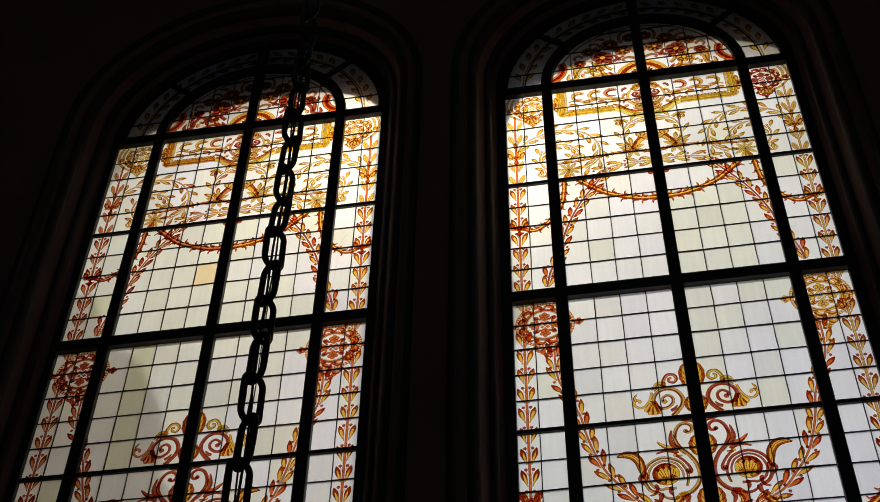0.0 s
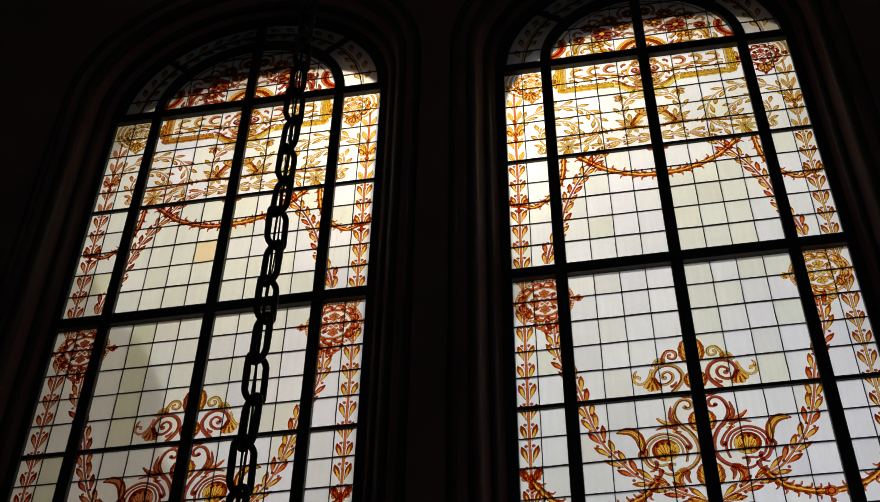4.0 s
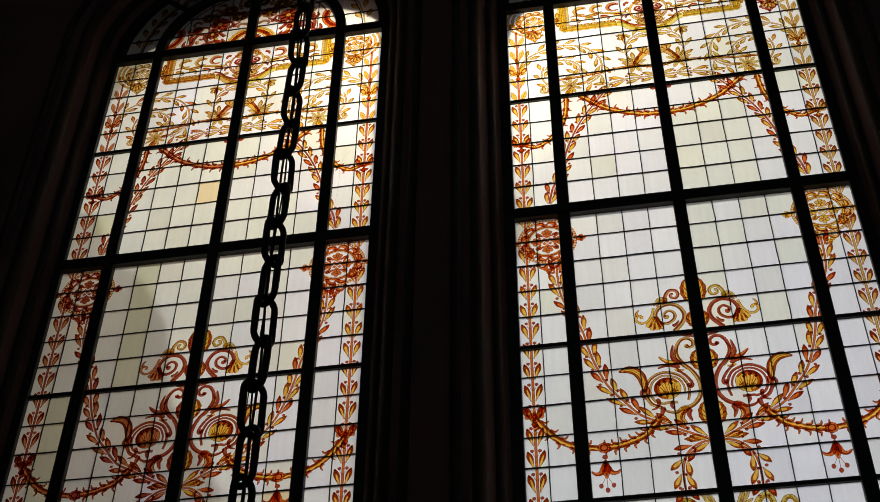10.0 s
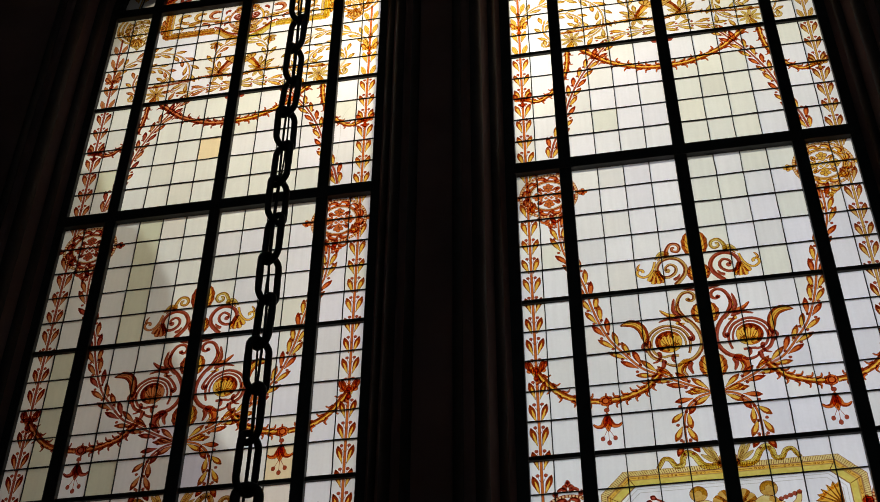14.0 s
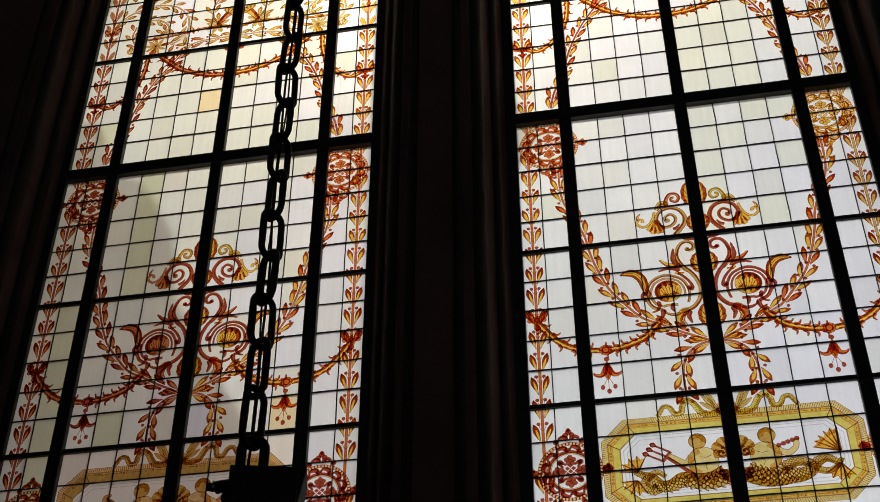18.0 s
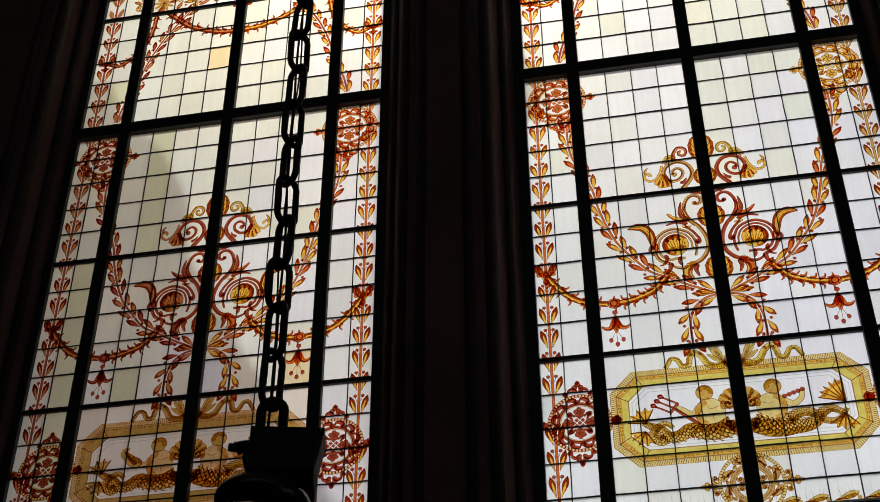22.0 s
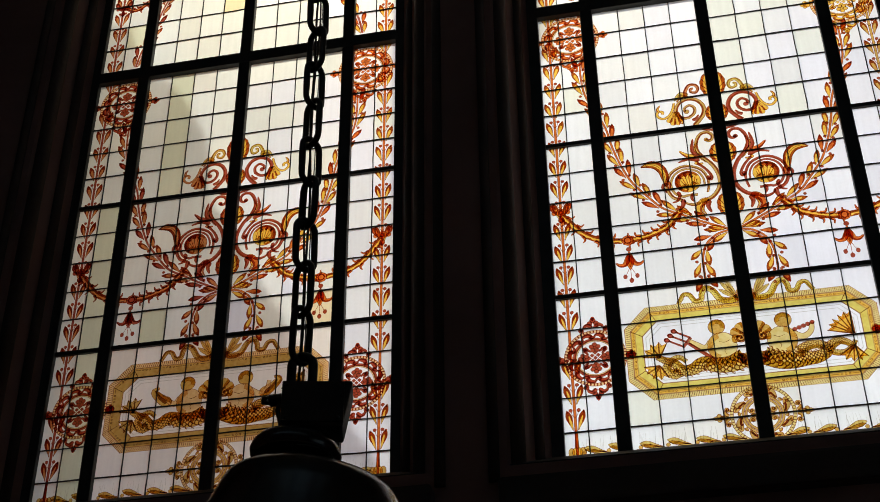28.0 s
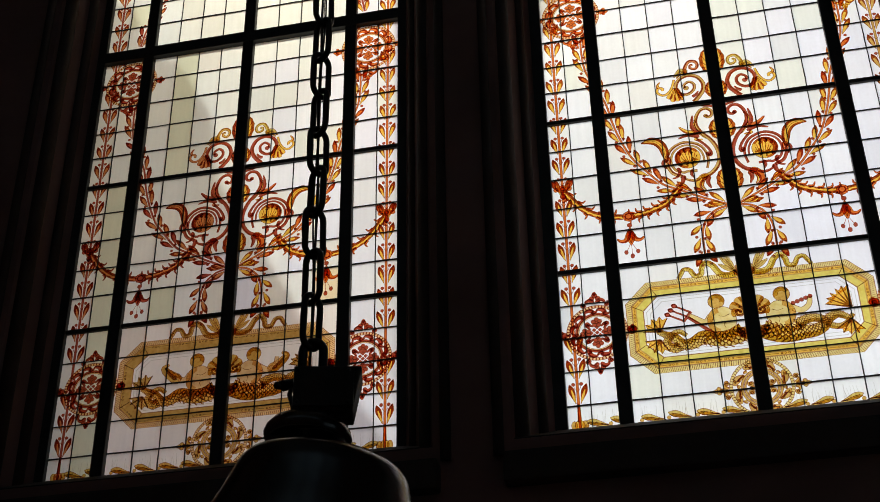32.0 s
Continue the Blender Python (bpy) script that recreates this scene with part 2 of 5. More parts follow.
def wall_face(bm, xc, half, z0, zs, x0, x1, zb, zt, y):
    """One face of the wall round an opening, from x0 to x1 and zb to zt."""
    hole = [(xc + x, z) for x, z in head(half, z0, zs)]
    rim = []
    for k, (x, z) in enumerate(hole):
        dx, dz = x - xc, z - zs
        if k in (0, len(hole) - 1):
            rim.append((x0 if dx < 0 else x1, z))
        elif dz <= 1e-6:
            rim.append((x0 if dx < 0 else x1, z))
        else:
            sx = (x1 - xc if dx > 0 else xc - x0) / max(abs(dx), 1e-6)
            sz = (zt - zs) / dz
            s = min(sx, sz)
            rim.append((xc + dx * s, zs + dz * s))
    a = [bm.verts.new((x, y, z)) for x, z in hole]
    b = [bm.verts.new((x, y, z)) for x, z in rim]
    for i in range(len(a) - 1):
        bm.faces.new((a[i], a[i + 1], b[i + 1], b[i]))
    for cx in (x0, x1):
        i = min(range(len(rim)), key=lambda k: (rim[k][0] - cx) ** 2 + (rim[k][1] - zt) ** 2)
        corner = bm.verts.new((cx, y, zt))
        for j in (i - 1, i):
            if 0 <= j < len(rim) - 1 and abs(rim[j][0] - rim[j + 1][0]) > 1e-6 and abs(rim[j][1] - rim[j + 1][1]) > 1e-6:
                bm.faces.new((b[j], b[j + 1], corner))
    f = [bm.verts.new((x, y, z)) for x, z in ((x0, zb), (x1, zb), (x1, z0), (x0, z0))]
    bm.faces.new(f)
    return a


ROOM = (-7.5, 5.5, -2.6, 12.6)     # x from, x to, y behind the camera, ceiling
SPLAY = 0.10


def build_leaf(name, mat, rings, face):
    """One leaf of the window wall: a pierced face and the reveals behind it, for both openings."""
    bm = bmesh.new()
    cut = (MID[0] + MID[1]) / 2
    for xc, x0, x1 in ((MID[0], ROOM[0], cut), (MID[1], cut, ROOM[1])):
        dx, half, z0, zs, y = face
        last = wall_face(bm, xc + dx, half, z0, zs, x0, x1, 0.0, ROOM[3], y)
        for dx, half, z0, zs, y in rings:
            shape = lopsided(half, z0, *zs[xc == MID[1]]) if isinstance(zs, tuple) else head(half, z0, zs)
            nxt = [bm.verts.new((xc + dx + x, y, z)) for x, z in shape]
            for i in range(len(last) - 1):
                bm.faces.new((last[i], last[i + 1], nxt[i + 1], nxt[i]))
            bm.faces.new((last[0], nxt[0], nxt[-1], last[-1]))
            last = nxt
    bmesh.ops.remove_doubles(bm, verts=bm.verts[:], dist=0.0005)
    bmesh.ops.recalc_face_normals(bm, faces=bm.faces[:])
    return part(name, bm, mat)


tagged(build_leaf("wall_north", WALL, [(0, HALF + 0.05, SILL, B7, GLASS_Y - 0.03), (0, HALF + 0.05, SILL, B7, GLASS_Y + 0.02)],
                  (0, HALF + SPLAY + 0.16, SILL - 0.116, B7, IN_Y)), "dark plastered wall pierced by two tall round-headed windows", "wall", kind="structure")
# unseen outer openings, each head shaped to cast the shade on the upper panes
tagged(build_leaf("wall_north_outside", OUTER, [(0.0, HALF + 0.01, SILL - 0.02, ((B7 - 0.46, B7 - 0.06, 0.36, B7 + 0.33), (B7 - 0.44, B7 - 0.25, 0.08, B7 + 0.37)), GLASS_Y + 0.12), (0, HALF + 0.05, SILL - 0.01, B7, GLASS_Y + 0.021)],
                  (0.03, HALF + 0.20, SILL - 0.12, B7 + 0.10, OUT_Y)), "pale stuccoed outer wall face, its unseen openings shaped to shade the panes", "wall", kind="structure")
x0, x1, yb, top = ROOM
bm = bmesh.new()
for b in ((x0, x1, 0, 8.2), (x0, x1, 12.2, top), (x0, -6.2, 8.2, 12.2), (-3.9, -3.3, 8.2, 12.2), (-1.0, -0.7, 8.2, 12.2), (1.6, 2.2, 8.2, 12.2), (4.5, x1, 8.2, 12.2)):
    box(bm, b[0], b[1], yb - 0.3, yb, b[2], b[3])
tagged(part("wall_south", bm, WALL), "plain dark plastered wall with four added fill windows", "wall", kind="structure")
tagged(part("wall_west", slab(x0 - 0.3, x0, yb - 0.3, OUT_Y, 0, top), WALL), "plain dark plastered wall of the hall", "wall", kind="structure")
bm = bmesh.new()
for b in ((yb - 0.3, OUT_Y, 0, 1.8), (yb - 0.3, OUT_Y, 5.8, top), (yb - 0.3, -1.4, 1.8, 5.8), (2.6, OUT_Y, 1.8, 5.8)):
    box(bm, x1, x1 + 0.3, b[0], b[1], b[2], b[3])
tagged(part("wall_east", bm, WALL), "plain dark plastered wall with one added wide fill window", "wall", kind="structure")
tagged(part("floor", slab(x0, x1, yb, IN_Y, -0.2, 0), FLAGS), "pale stone floor of the hall", "floor", kind="structure")
tagged(part("ceiling", slab(x0 - 0.3, x1 + 0.3, yb - 0.3, OUT_Y, top, top + 0.3), PALE_PLASTER), "plain greyish ceiling of the hall", "ceiling", kind="structure")
tagged(part("ground", slab(-300, 300, OUT_Y + 0.004, 600, -0.4, -0.05), PAVING), "warm grey paved yard outside the windows", "ground", kind="structure")

# an unseen gable, outlined to throw the shade on one window's lower part
def build_shade_gable():
    y = 10.0
    lean = SUN_SLOPE * (y - GLASS_Y)
    outline = [(-0.95, 3.68), (-0.89, 3.60), (-0.78, 3.20), (-0.56, 3.08), (-0.43, 2.91), (-0.25, 2.57), (-0.18, 2.30), (-0.18, 2.08), (0.20, 1.40), (0.40, 1.07), (0.43, 0.95), (0.56, 0.76), (0.86, 0.28), (1.02, 0.04)]
    pts = [(MID[0] - 3.4, 0), (MID[0] - 3.4, SILL + 3.9 + lean.z)] + [(MID[0] + x + lean.x, SILL + z + lean.z) for x, z in outline] + [(MID[0] + 1.10 + lean.x, 0)]
    bm = bmesh.new()
    a = [bm.verts.new((x, y, z)) for x, z in pts]
    b = [bm.verts.new((x, y + 0.3, z)) for x, z in pts]
    bm.faces.new(a), bm.faces.new(b[::-1])
    for i in range(len(a)):
        j = (i + 1) % len(a)
        bm.faces.new((a[i], b[i], b[j], a[j]))
    bmesh.ops.recalc_face_normals(bm, faces=bm.faces[:])
    return part("neighbour_gable", bm, BRICK)


# added unseen reflector, turned to the sun to warm the shaded window
bounce_wall = part("yard_wall_west", slab(-0.4, 0.0, 0.0, 14.0, 0.0, 15.0), BRICK)
bounce_wall.matrix_world = pose(-6.3, OUT_Y + 0.3, -0.05, 0, 0, 45)
tagged(bounce_wall, "unseen brick wall, added to bounce warm light onto a window", "wall", kind="structure")
tagged(build_shade_gable(), "unseen brick stepped gable, added to shade a window", "gable", kind="structure")


# an unseen fixture on the pier between the windows, added to carry the warm glow
def build_glow_fixture():
    lamp = new("added_glow_lamp")
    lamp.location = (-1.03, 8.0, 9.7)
    tagged(lamp, "unseen grey lamp on a long bracket, added for the warm glow", "lamp")
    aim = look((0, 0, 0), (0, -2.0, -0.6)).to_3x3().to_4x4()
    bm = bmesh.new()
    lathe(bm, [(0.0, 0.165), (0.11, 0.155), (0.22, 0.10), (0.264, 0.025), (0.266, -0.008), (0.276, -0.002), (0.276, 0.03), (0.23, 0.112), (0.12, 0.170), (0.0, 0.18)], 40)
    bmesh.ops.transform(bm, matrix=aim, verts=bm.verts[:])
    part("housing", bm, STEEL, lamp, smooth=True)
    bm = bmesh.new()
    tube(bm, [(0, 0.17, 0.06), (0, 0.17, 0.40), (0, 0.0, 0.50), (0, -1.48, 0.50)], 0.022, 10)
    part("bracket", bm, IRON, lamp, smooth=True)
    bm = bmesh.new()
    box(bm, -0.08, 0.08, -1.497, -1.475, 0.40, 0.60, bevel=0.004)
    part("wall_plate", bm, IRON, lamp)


build_glow_fixture()


# ---- windows ----
def arc_bar(bm, xc, zc, r0, r1, y0, y1, a0=0.0, a1=180.0, n=36):
    pts = [math.radians(a0 + (a1 - a0) * i / n) for i in range(n + 1)]
    sweep(bm, pts, lambda i: [(xc + r * math.cos(pts[i]), y, zc + r * math.sin(pts[i])) for r, y in ((r0, y0), (r1, y0), (r1, y1), (r0, y1))])


MUL = 0.039                        # half a mullion's width
FRONT, BACK = GLASS_Y - 0.038, GLASS_Y + 0.02


PANES = {}


def pane_mesh(w, h, glass):
    """A glass quarry: a face with bevelled margins that tuck into the lead; quarries of one size share it."""
    if (w, h, glass) in PANES:
        return PANES[w, h, glass]
    bm = bmesh.new()
    a = [bm.verts.new((x * (w / 2 - 0.004), -0.003, z * (h / 2 - 0.004))) for x, z in ((-1, -1), (1, -1), (1, 1), (-1, 1))]
    b = [bm.verts.new((x * w / 2, 0.001, z * h / 2)) for x, z in ((-1, -1), (1, -1), (1, 1), (-1, 1))]
    bm.faces.new(a)
    for i in range(4):
        bm.faces.new((a[i], b[i], b[(i + 1) % 4], a[(i + 1) % 4]))
    bmesh.ops.recalc_face_normals(bm, faces=bm.faces[:])
    me = bpy.data.meshes.new("pane")
    bm.to_mesh(me)
    bm.free()
    me.materials.append(glass)
    PANES[w, h, glass] = me
    return me


# the panes' columns: centre and width, from the middle mullion
INNER_W = (BAY - 2 * MUL) / 4
SIDE_W = (EDGE - MUL + 0.004) / 2
COLS = [(-BAY - MUL - SIDE_W * (1.5 - i), SIDE_W) for i in range(2)]
COLS += [(-BAY + MUL + INNER_W * (i + 0.5), INNER_W) for i in range(4)]
COLS += [(-x, w) for x, w in COLS[::-1]]


def arched_pane(bm, x0, x1, z0, z1, inside):
    """The part of a pane that lies inside the curved head, as a fine grid clipped to the curve."""
    n = 8
    for i in range(n):
        xa, xb = x0 + (x1 - x0) * i / n, x0 + (x1 - x0) * (i + 1) / n
        lo, hi = inside((xa + xb) / 2)
        a, b = max(z0, lo), min(z1, hi)
        if b - a > 0.004:
            bm.faces.new([bm.verts.new(p) for p in ((xa, 0, a), (xb, 0, a), (xb, 0, b), (xa, 0, b))])


def lead(bm, p, q, half, front):
    """A lead came from p to q: a thin bar, bent a little along its length and uneven in width."""
    p, q = Vector(p), Vector(q)
    n = max(2, int((q - p).length / 0.09))
    side = Vector((-(q - p).y, (q - p).x)).normalized()
    line = [(p.lerp(q, i / n) + side * random.gauss(0, 0.0009), half * random.uniform(0.86, 1.16)) for i in range(n + 1)]
    sweep(bm, line, lambda i: [(v.x, y, v.y) for v, y in ((line[i][0] + side * line[i][1], front), (line[i][0] - side * line[i][1], front),
                                                         (line[i][0] - side * line[i][1], 0.004), (line[i][0] + side * line[i][1], 0.004))])


def solder(bm, x, z):
    r = random.uniform(0.0045, 0.0075)
    x, z = x + random.gauss(0, 0.001), z + random.gauss(0, 0.001)
    top = bm.verts.new((x, -0.0125, z))
    rim = [bm.verts.new((x + r * math.cos(w), -0.0088, z + r * random.uniform(0.7, 1.0) * math.sin(w))) for w in (math.pi * j / 3 for j in range(6))]
    for j in range(6):
        bm.faces.new((top, rim[j], rim[(j + 1) % 6]))


def build_window(name, xc, label):
    win = new(name)
    win.location = (xc, GLASS_Y, B7)
    tagged(win, label, "window", kind="structure")
    y0, y1 = FRONT - GLASS_Y, BACK - GLASS_Y
    lev = {k: v - B7 for k, v in (("sill", SILL), ("base", BASE), ("b3", B3), ("b4", B4), ("b5", B5), ("b6", B6))}
    # iron bars
    for x, topz in ((-BAY, 0.0), (0.0, ARCH), (BAY, 0.0)):
        part("mullion", slab(x - MUL, x + MUL, y0, 0.006, lev["sill"] - 0.1, topz, bevel=0.006), IRON, win)
    for key, h, f in (("b3", 0.014, -0.022), ("b4", 0.014, -0.022), ("b5", 0.045, -0.045), ("b6", 0.014, -0.022)):
        part("transom", slab(-HALF, HALF, f, y1 - 0.003 if key == "b5" else 0.0035, lev[key] - h, lev[key] + h, bevel=0.004), IRON, win)
    part("transom", slab(-HALF, HALF, -0.047, y1 - 0.004, -0.080, 0.010, bevel=0.006), IRON, win)
    bm = bmesh.new()
    arc_bar(bm, 0, 0, BAY - MUL, BAY + MUL, y0 - 0.002, y1 - 0.002)
    part("inner_arch_bar", bm, IRON, win)
    bm = bmesh.new()
    arc_bar(bm, 0, 0, HALF - 0.03, HALF + 0.06, y0 - 0.002, y1 - 0.002)
    part("outer_arch_bar", bm, IRON, win)
    for a in (42, 138):
        bm = bmesh.new()
        c, s = math.cos(math.radians(a)), math.sin(math.radians(a))
        tube(bm, [(BAY * c, -0.02, BAY * s), (HALF * c, -0.02, HALF * s)], 0.022, 8)
        part("spoke_bar", bm, IRON, win)
    for sx in (-1, 1):
        far = 0.011 if xc == MID[0] else 0.0
        part("jamb_bar", slab(*sorted((sx * (HALF - 0.012 + far), sx * (HALF + 0.062))), y0, y1, lev["sill"] - 0.05, 0, bevel=0.004), IRON, win)
    # leads between the panes, none quite straight, with blobs of solder where they cross
    for k in range(len(COLS) - 1):
        (xa, wa), (xb, wb) = COLS[k], COLS[k + 1]
        if abs((xb - xa) - (wa + wb) / 2) < 0.01:
            x = xa + wa / 2
            r = BAY - MUL if abs(x) < BAY else HALF - 0.02
            t = math.sqrt(max(r * r - x * x, 0))
            bm = bmesh.new()
            lead(bm, (x, lev["sill"] - 0.02), (x, t if abs(x) < BAY else 0), 0.0027, -0.0075)
            part("upright_lead", bm, LEAD, win)
    ups = [xa + wa / 2 for (xa, wa), (xb, wb) in zip(COLS, COLS[1:]) if abs((xb - xa) - (wa + wb) / 2) < 0.01]
    for k, z in enumerate(LEADS):
        bm = bmesh.new()
        lead(bm, (-HALF, z), (HALF, z), 0.0038 if k % 2 else 0.0026, -0.0085)
        for x in ups:
            solder(bm, x, z)
        part("cross_lead", bm, LEAD, win)
    for k in (1, 2, 3):
        z = k * ROW
        w = math.sqrt((BAY - MUL) ** 2 - z * z)
        bm = bmesh.new()
        lead(bm, (-w, z), (w, z), 0.003, -0.0085)
        for x in ups:
            if abs(x) < w - 0.02:
                solder(bm, x, z)
        part("cross_lead", bm, LEAD, win)
    for a in (-1, 1):
        wi, wo = math.sqrt((BAY + MUL) ** 2 - ROW ** 2), math.sqrt((HALF - 0.03) ** 2 - ROW ** 2)
        part("cross_lead", slab(min(a * wi, a * wo), max(a * wi, a * wo), -0.0085, 0.004, ROW - 0.003, ROW + 0.003), LEAD, win)
    bm = bmesh.new()
    arc_bar(bm, 0, 0, (BAY + HALF) / 2 - 0.004, (BAY + HALF) / 2 + 0.004, -0.008, 0.004)
    part("curved_lead", bm, LEAD, win)
    # panes of the straight part
    edges = sorted([0.0, lev["b6"], lev["b5"], lev["b4"], lev["b3"], lev["base"]] + LEADS)
    for lo, hi in zip(edges, edges[1:]):
        for x, w in COLS:
            mid, left = (lo + hi) / 2, xc == MID[0]
            kind = OPAL
            if left:
                # the shaded left panes get the tint that holds warm light
                if x < -0.76 or (x < -0.2 and random.random() < 0.5) or (hi < -3.3 and x < 0.75 and random.random() < 0.7):
                    kind = OPAL_WARM
                if -3.5 < mid < -1.2 and random.random() < (0.85 if x < 0 else 0.4):
                    kind = OPAL_GREEN
                if (abs(x + 0.447) < 0.03 and -3.3 < mid < -2.2) or (abs(x + 0.844) < 0.03 and (mid < -3.3 or abs(mid + 1.85) < 0.12)) or (abs(x + 0.447) < 0.03 and -4.4 < mid < -4.1):
                    kind = OPAL_OLIVE
                if abs(x) < 0.7 and mid < -4.45:
                    kind = OPAL_ROSE
                if (abs(x + 0.12) < 0.08 and abs(mid + 1.625) < 0.05) or (abs(x - 0.611) < 0.03 and abs(mid + 4.22) < 0.09):
                    kind = OPAL_AMBER
            else:
                if 0.03 < x < 0.5 and -2.2 < mid < -1.3 and random.random() < 0.8 or 0.03 < x < 0.7 and -3.3 < mid < -2.2 and random.random() < 0.5:
                    kind = OPAL_GREEN
                if random.random() < 0.03 or (abs(x - 0.844) < 0.03 and -1.32 < mid < -1.1) or (abs(x - 0.611) < 0.03 and -1.1 < mid < -0.86):
                    kind = OPAL_GREEN
            ob = new("pane", pane_mesh(round(w, 4), round(hi - lo, 3), kind))
            ob.parent = win
            ob.location = (x, 0, (lo + hi) / 2)
            ob.rotation_euler = (random.gauss(0, 0.004), 0, random.gauss(0, 0.004))
    # panes of the head
    rin = BAY - MUL + 0.01
    for i in range(5):
        for x, w in COLS[2:10]:
            bm = bmesh.new()
            arched_pane(bm, x - w / 2, x + w / 2, i * ROW, (i + 1) * ROW, lambda u: (0, math.sqrt(max(rin * rin - u * u, 0))))
            if len(bm.faces):
                part("pane", bm, OPAL, win)
            else:
                bm.free()
    cuts = [0, 14, 42, 66, 90, 114, 138, 166, 180]
    for r0, r1 in ((BAY + 0.02, (BAY + HALF) / 2), ((BAY + HALF) / 2, HALF - 0.01)):
        for a, b in zip(cuts, cuts[1:]):
            bm = bmesh.new()
            w = [math.radians(a + (b - a) * i / 8) for i in range(9)]
            for i in range(8):
                bm.faces.new([bm.verts.new((r * math.cos(q), 0, r * math.sin(q))) for r, q in ((r0, w[i]), (r1, w[i]), (r1, w[i + 1]), (r0, w[i + 1]))])
            part("pane", bm, OPAL, win)
    return win


WINDOWS = [build_window("window_1", MID[0], "tall round-headed leaded window of milky glass painted with garlands"),
           build_window("window_2", MID[1], "tall round-headed leaded window with painted scrolls and wreaths")]
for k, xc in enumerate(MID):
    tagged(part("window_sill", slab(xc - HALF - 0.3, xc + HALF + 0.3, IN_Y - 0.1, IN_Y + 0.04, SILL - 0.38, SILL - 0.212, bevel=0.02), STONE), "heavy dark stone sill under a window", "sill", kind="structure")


# inner sills sloped near the camera's sight line, shade put into their near-black colour
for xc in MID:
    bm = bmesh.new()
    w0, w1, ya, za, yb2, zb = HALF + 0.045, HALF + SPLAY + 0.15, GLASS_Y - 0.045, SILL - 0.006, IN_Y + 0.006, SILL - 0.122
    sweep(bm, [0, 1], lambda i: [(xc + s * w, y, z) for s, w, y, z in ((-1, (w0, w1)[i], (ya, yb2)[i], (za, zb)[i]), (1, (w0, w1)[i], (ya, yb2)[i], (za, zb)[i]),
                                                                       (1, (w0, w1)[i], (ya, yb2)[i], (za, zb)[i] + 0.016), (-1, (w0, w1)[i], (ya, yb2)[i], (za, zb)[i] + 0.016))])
    tagged(part("sill_slope", bm, SILL_SHADE), "dark sloping stone sill inside a window", "sill", kind="structure")


# ---- unseen windows added as fill light, and to reflect in the lamp's shade ----
def fill_window(name, centre, turn, w, h):
    win = new(name)
    win.matrix_world = pose(*centre, 0, 0, turn)
    tagged(win, "unseen fill window of warm milky glass in an iron frame", "window", kind="structure")
    for sx in (-1, 1):
        for sz in (-1, 1):
            ob = new("pane", pane_mesh(round(w / 2, 3), round(h / 2, 3), OPAL_WARM))
            ob.parent, ob.location = win, (sx * w / 4, 0, sz * h / 4)
    for x in (-w / 2, 0.0, w / 2):
        part("mullion", slab(x - 0.035, x + 0.035, -0.04, 0.04, -h / 2, h / 2), IRON, win)
    for z in (-h / 2 + 0.03, 0.0, h / 2 - 0.03):
        part("transom", slab(-w / 2, w / 2, -0.03, 0.03, z - 0.03, z + 0.03), IRON, win)


fill_window("fill_window_3", (-2.15, ROOM[2] - 0.15, 10.2), 0, 2.3, 4.0)
fill_window("fill_window_4", (0.45, ROOM[2] - 0.15, 10.2), 0, 2.3, 4.0)
fill_window("fill_window_6", (-5.05, ROOM[2] - 0.15, 10.2), 0, 2.3, 4.0)
fill_window("fill_window_7", (3.35, ROOM[2] - 0.15, 10.2), 0, 2.3, 4.0)
fill_window("fill_window_5", (ROOM[1] + 0.15, 0.6, 3.8), 90, 4.0, 4.0)


# ---- roll mouldings round the openings ----
def moulding(xc, half, y, r):
    bm = bmesh.new()
    tube(bm, [(xc + x, y, z) for x, z in head(half, SILL - 0.20, B7, 40)], r, 10)
    return part("jamb_moulding", bm, STONE, smooth=True)


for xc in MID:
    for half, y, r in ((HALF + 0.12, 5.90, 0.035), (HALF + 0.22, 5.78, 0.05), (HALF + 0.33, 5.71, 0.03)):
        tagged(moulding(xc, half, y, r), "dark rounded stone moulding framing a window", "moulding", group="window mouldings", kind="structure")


# ---- fired paint on the panes: flat coats drawn in metres from the middle of the transom under the round head ----
GOLD = stain("gold_stain", (0.96, 0.62, 0.10), (0.80, 0.42, 0.04), 60.0)
PALE = stain("pale_yellow_stain", (0.87, 0.75, 0.19), (0.74, 0.58, 0.10), 30.0)
OLIVE = stain("olive_gold_stain", (0.80, 0.60, 0.18), (0.58, 0.40, 0.08), 60.0)
ORANGE = stain("orange_stain", (0.82, 0.215, 0.036), (0.56, 0.105, 0.018), 60.0)
RED = stain("red_brown_stain", (0.50, 0.088, 0.036), (0.33, 0.042, 0.020), 60.0)
LINE = stain("brown_outline", (0.38, 0.135, 0.060), (0.22, 0.065, 0.032), 60.0)
TINT = stain("warm_shading", (0.60, 0.215, 0.135), (0.40, 0.105, 0.075), 50.0)
FLESH = stain("ochre_wash", (0.90, 0.76, 0.34), (0.80, 0.60, 0.18), 30.0)
STREAK = stain("fine_grey_strokes", (0.75, 0.74, 0.70), (0.62, 0.60, 0.55))
OCHRE = stain("ochre_stain", (0.78, 0.50, 0.12), (0.58, 0.32, 0.06), 60.0)
RUST = stain("rust_brown_stain", (0.47, 0.098, 0.050), (0.30, 0.044, 0.028), 40.0)
UMBER = stain("umber_stain", (0.46, 0.24, 0.10), (0.30, 0.13, 0.05), 60.0)
AMBER = stain("amber_stain", (0.70, 0.285, 0.095), (0.48, 0.150, 0.052), 60.0)
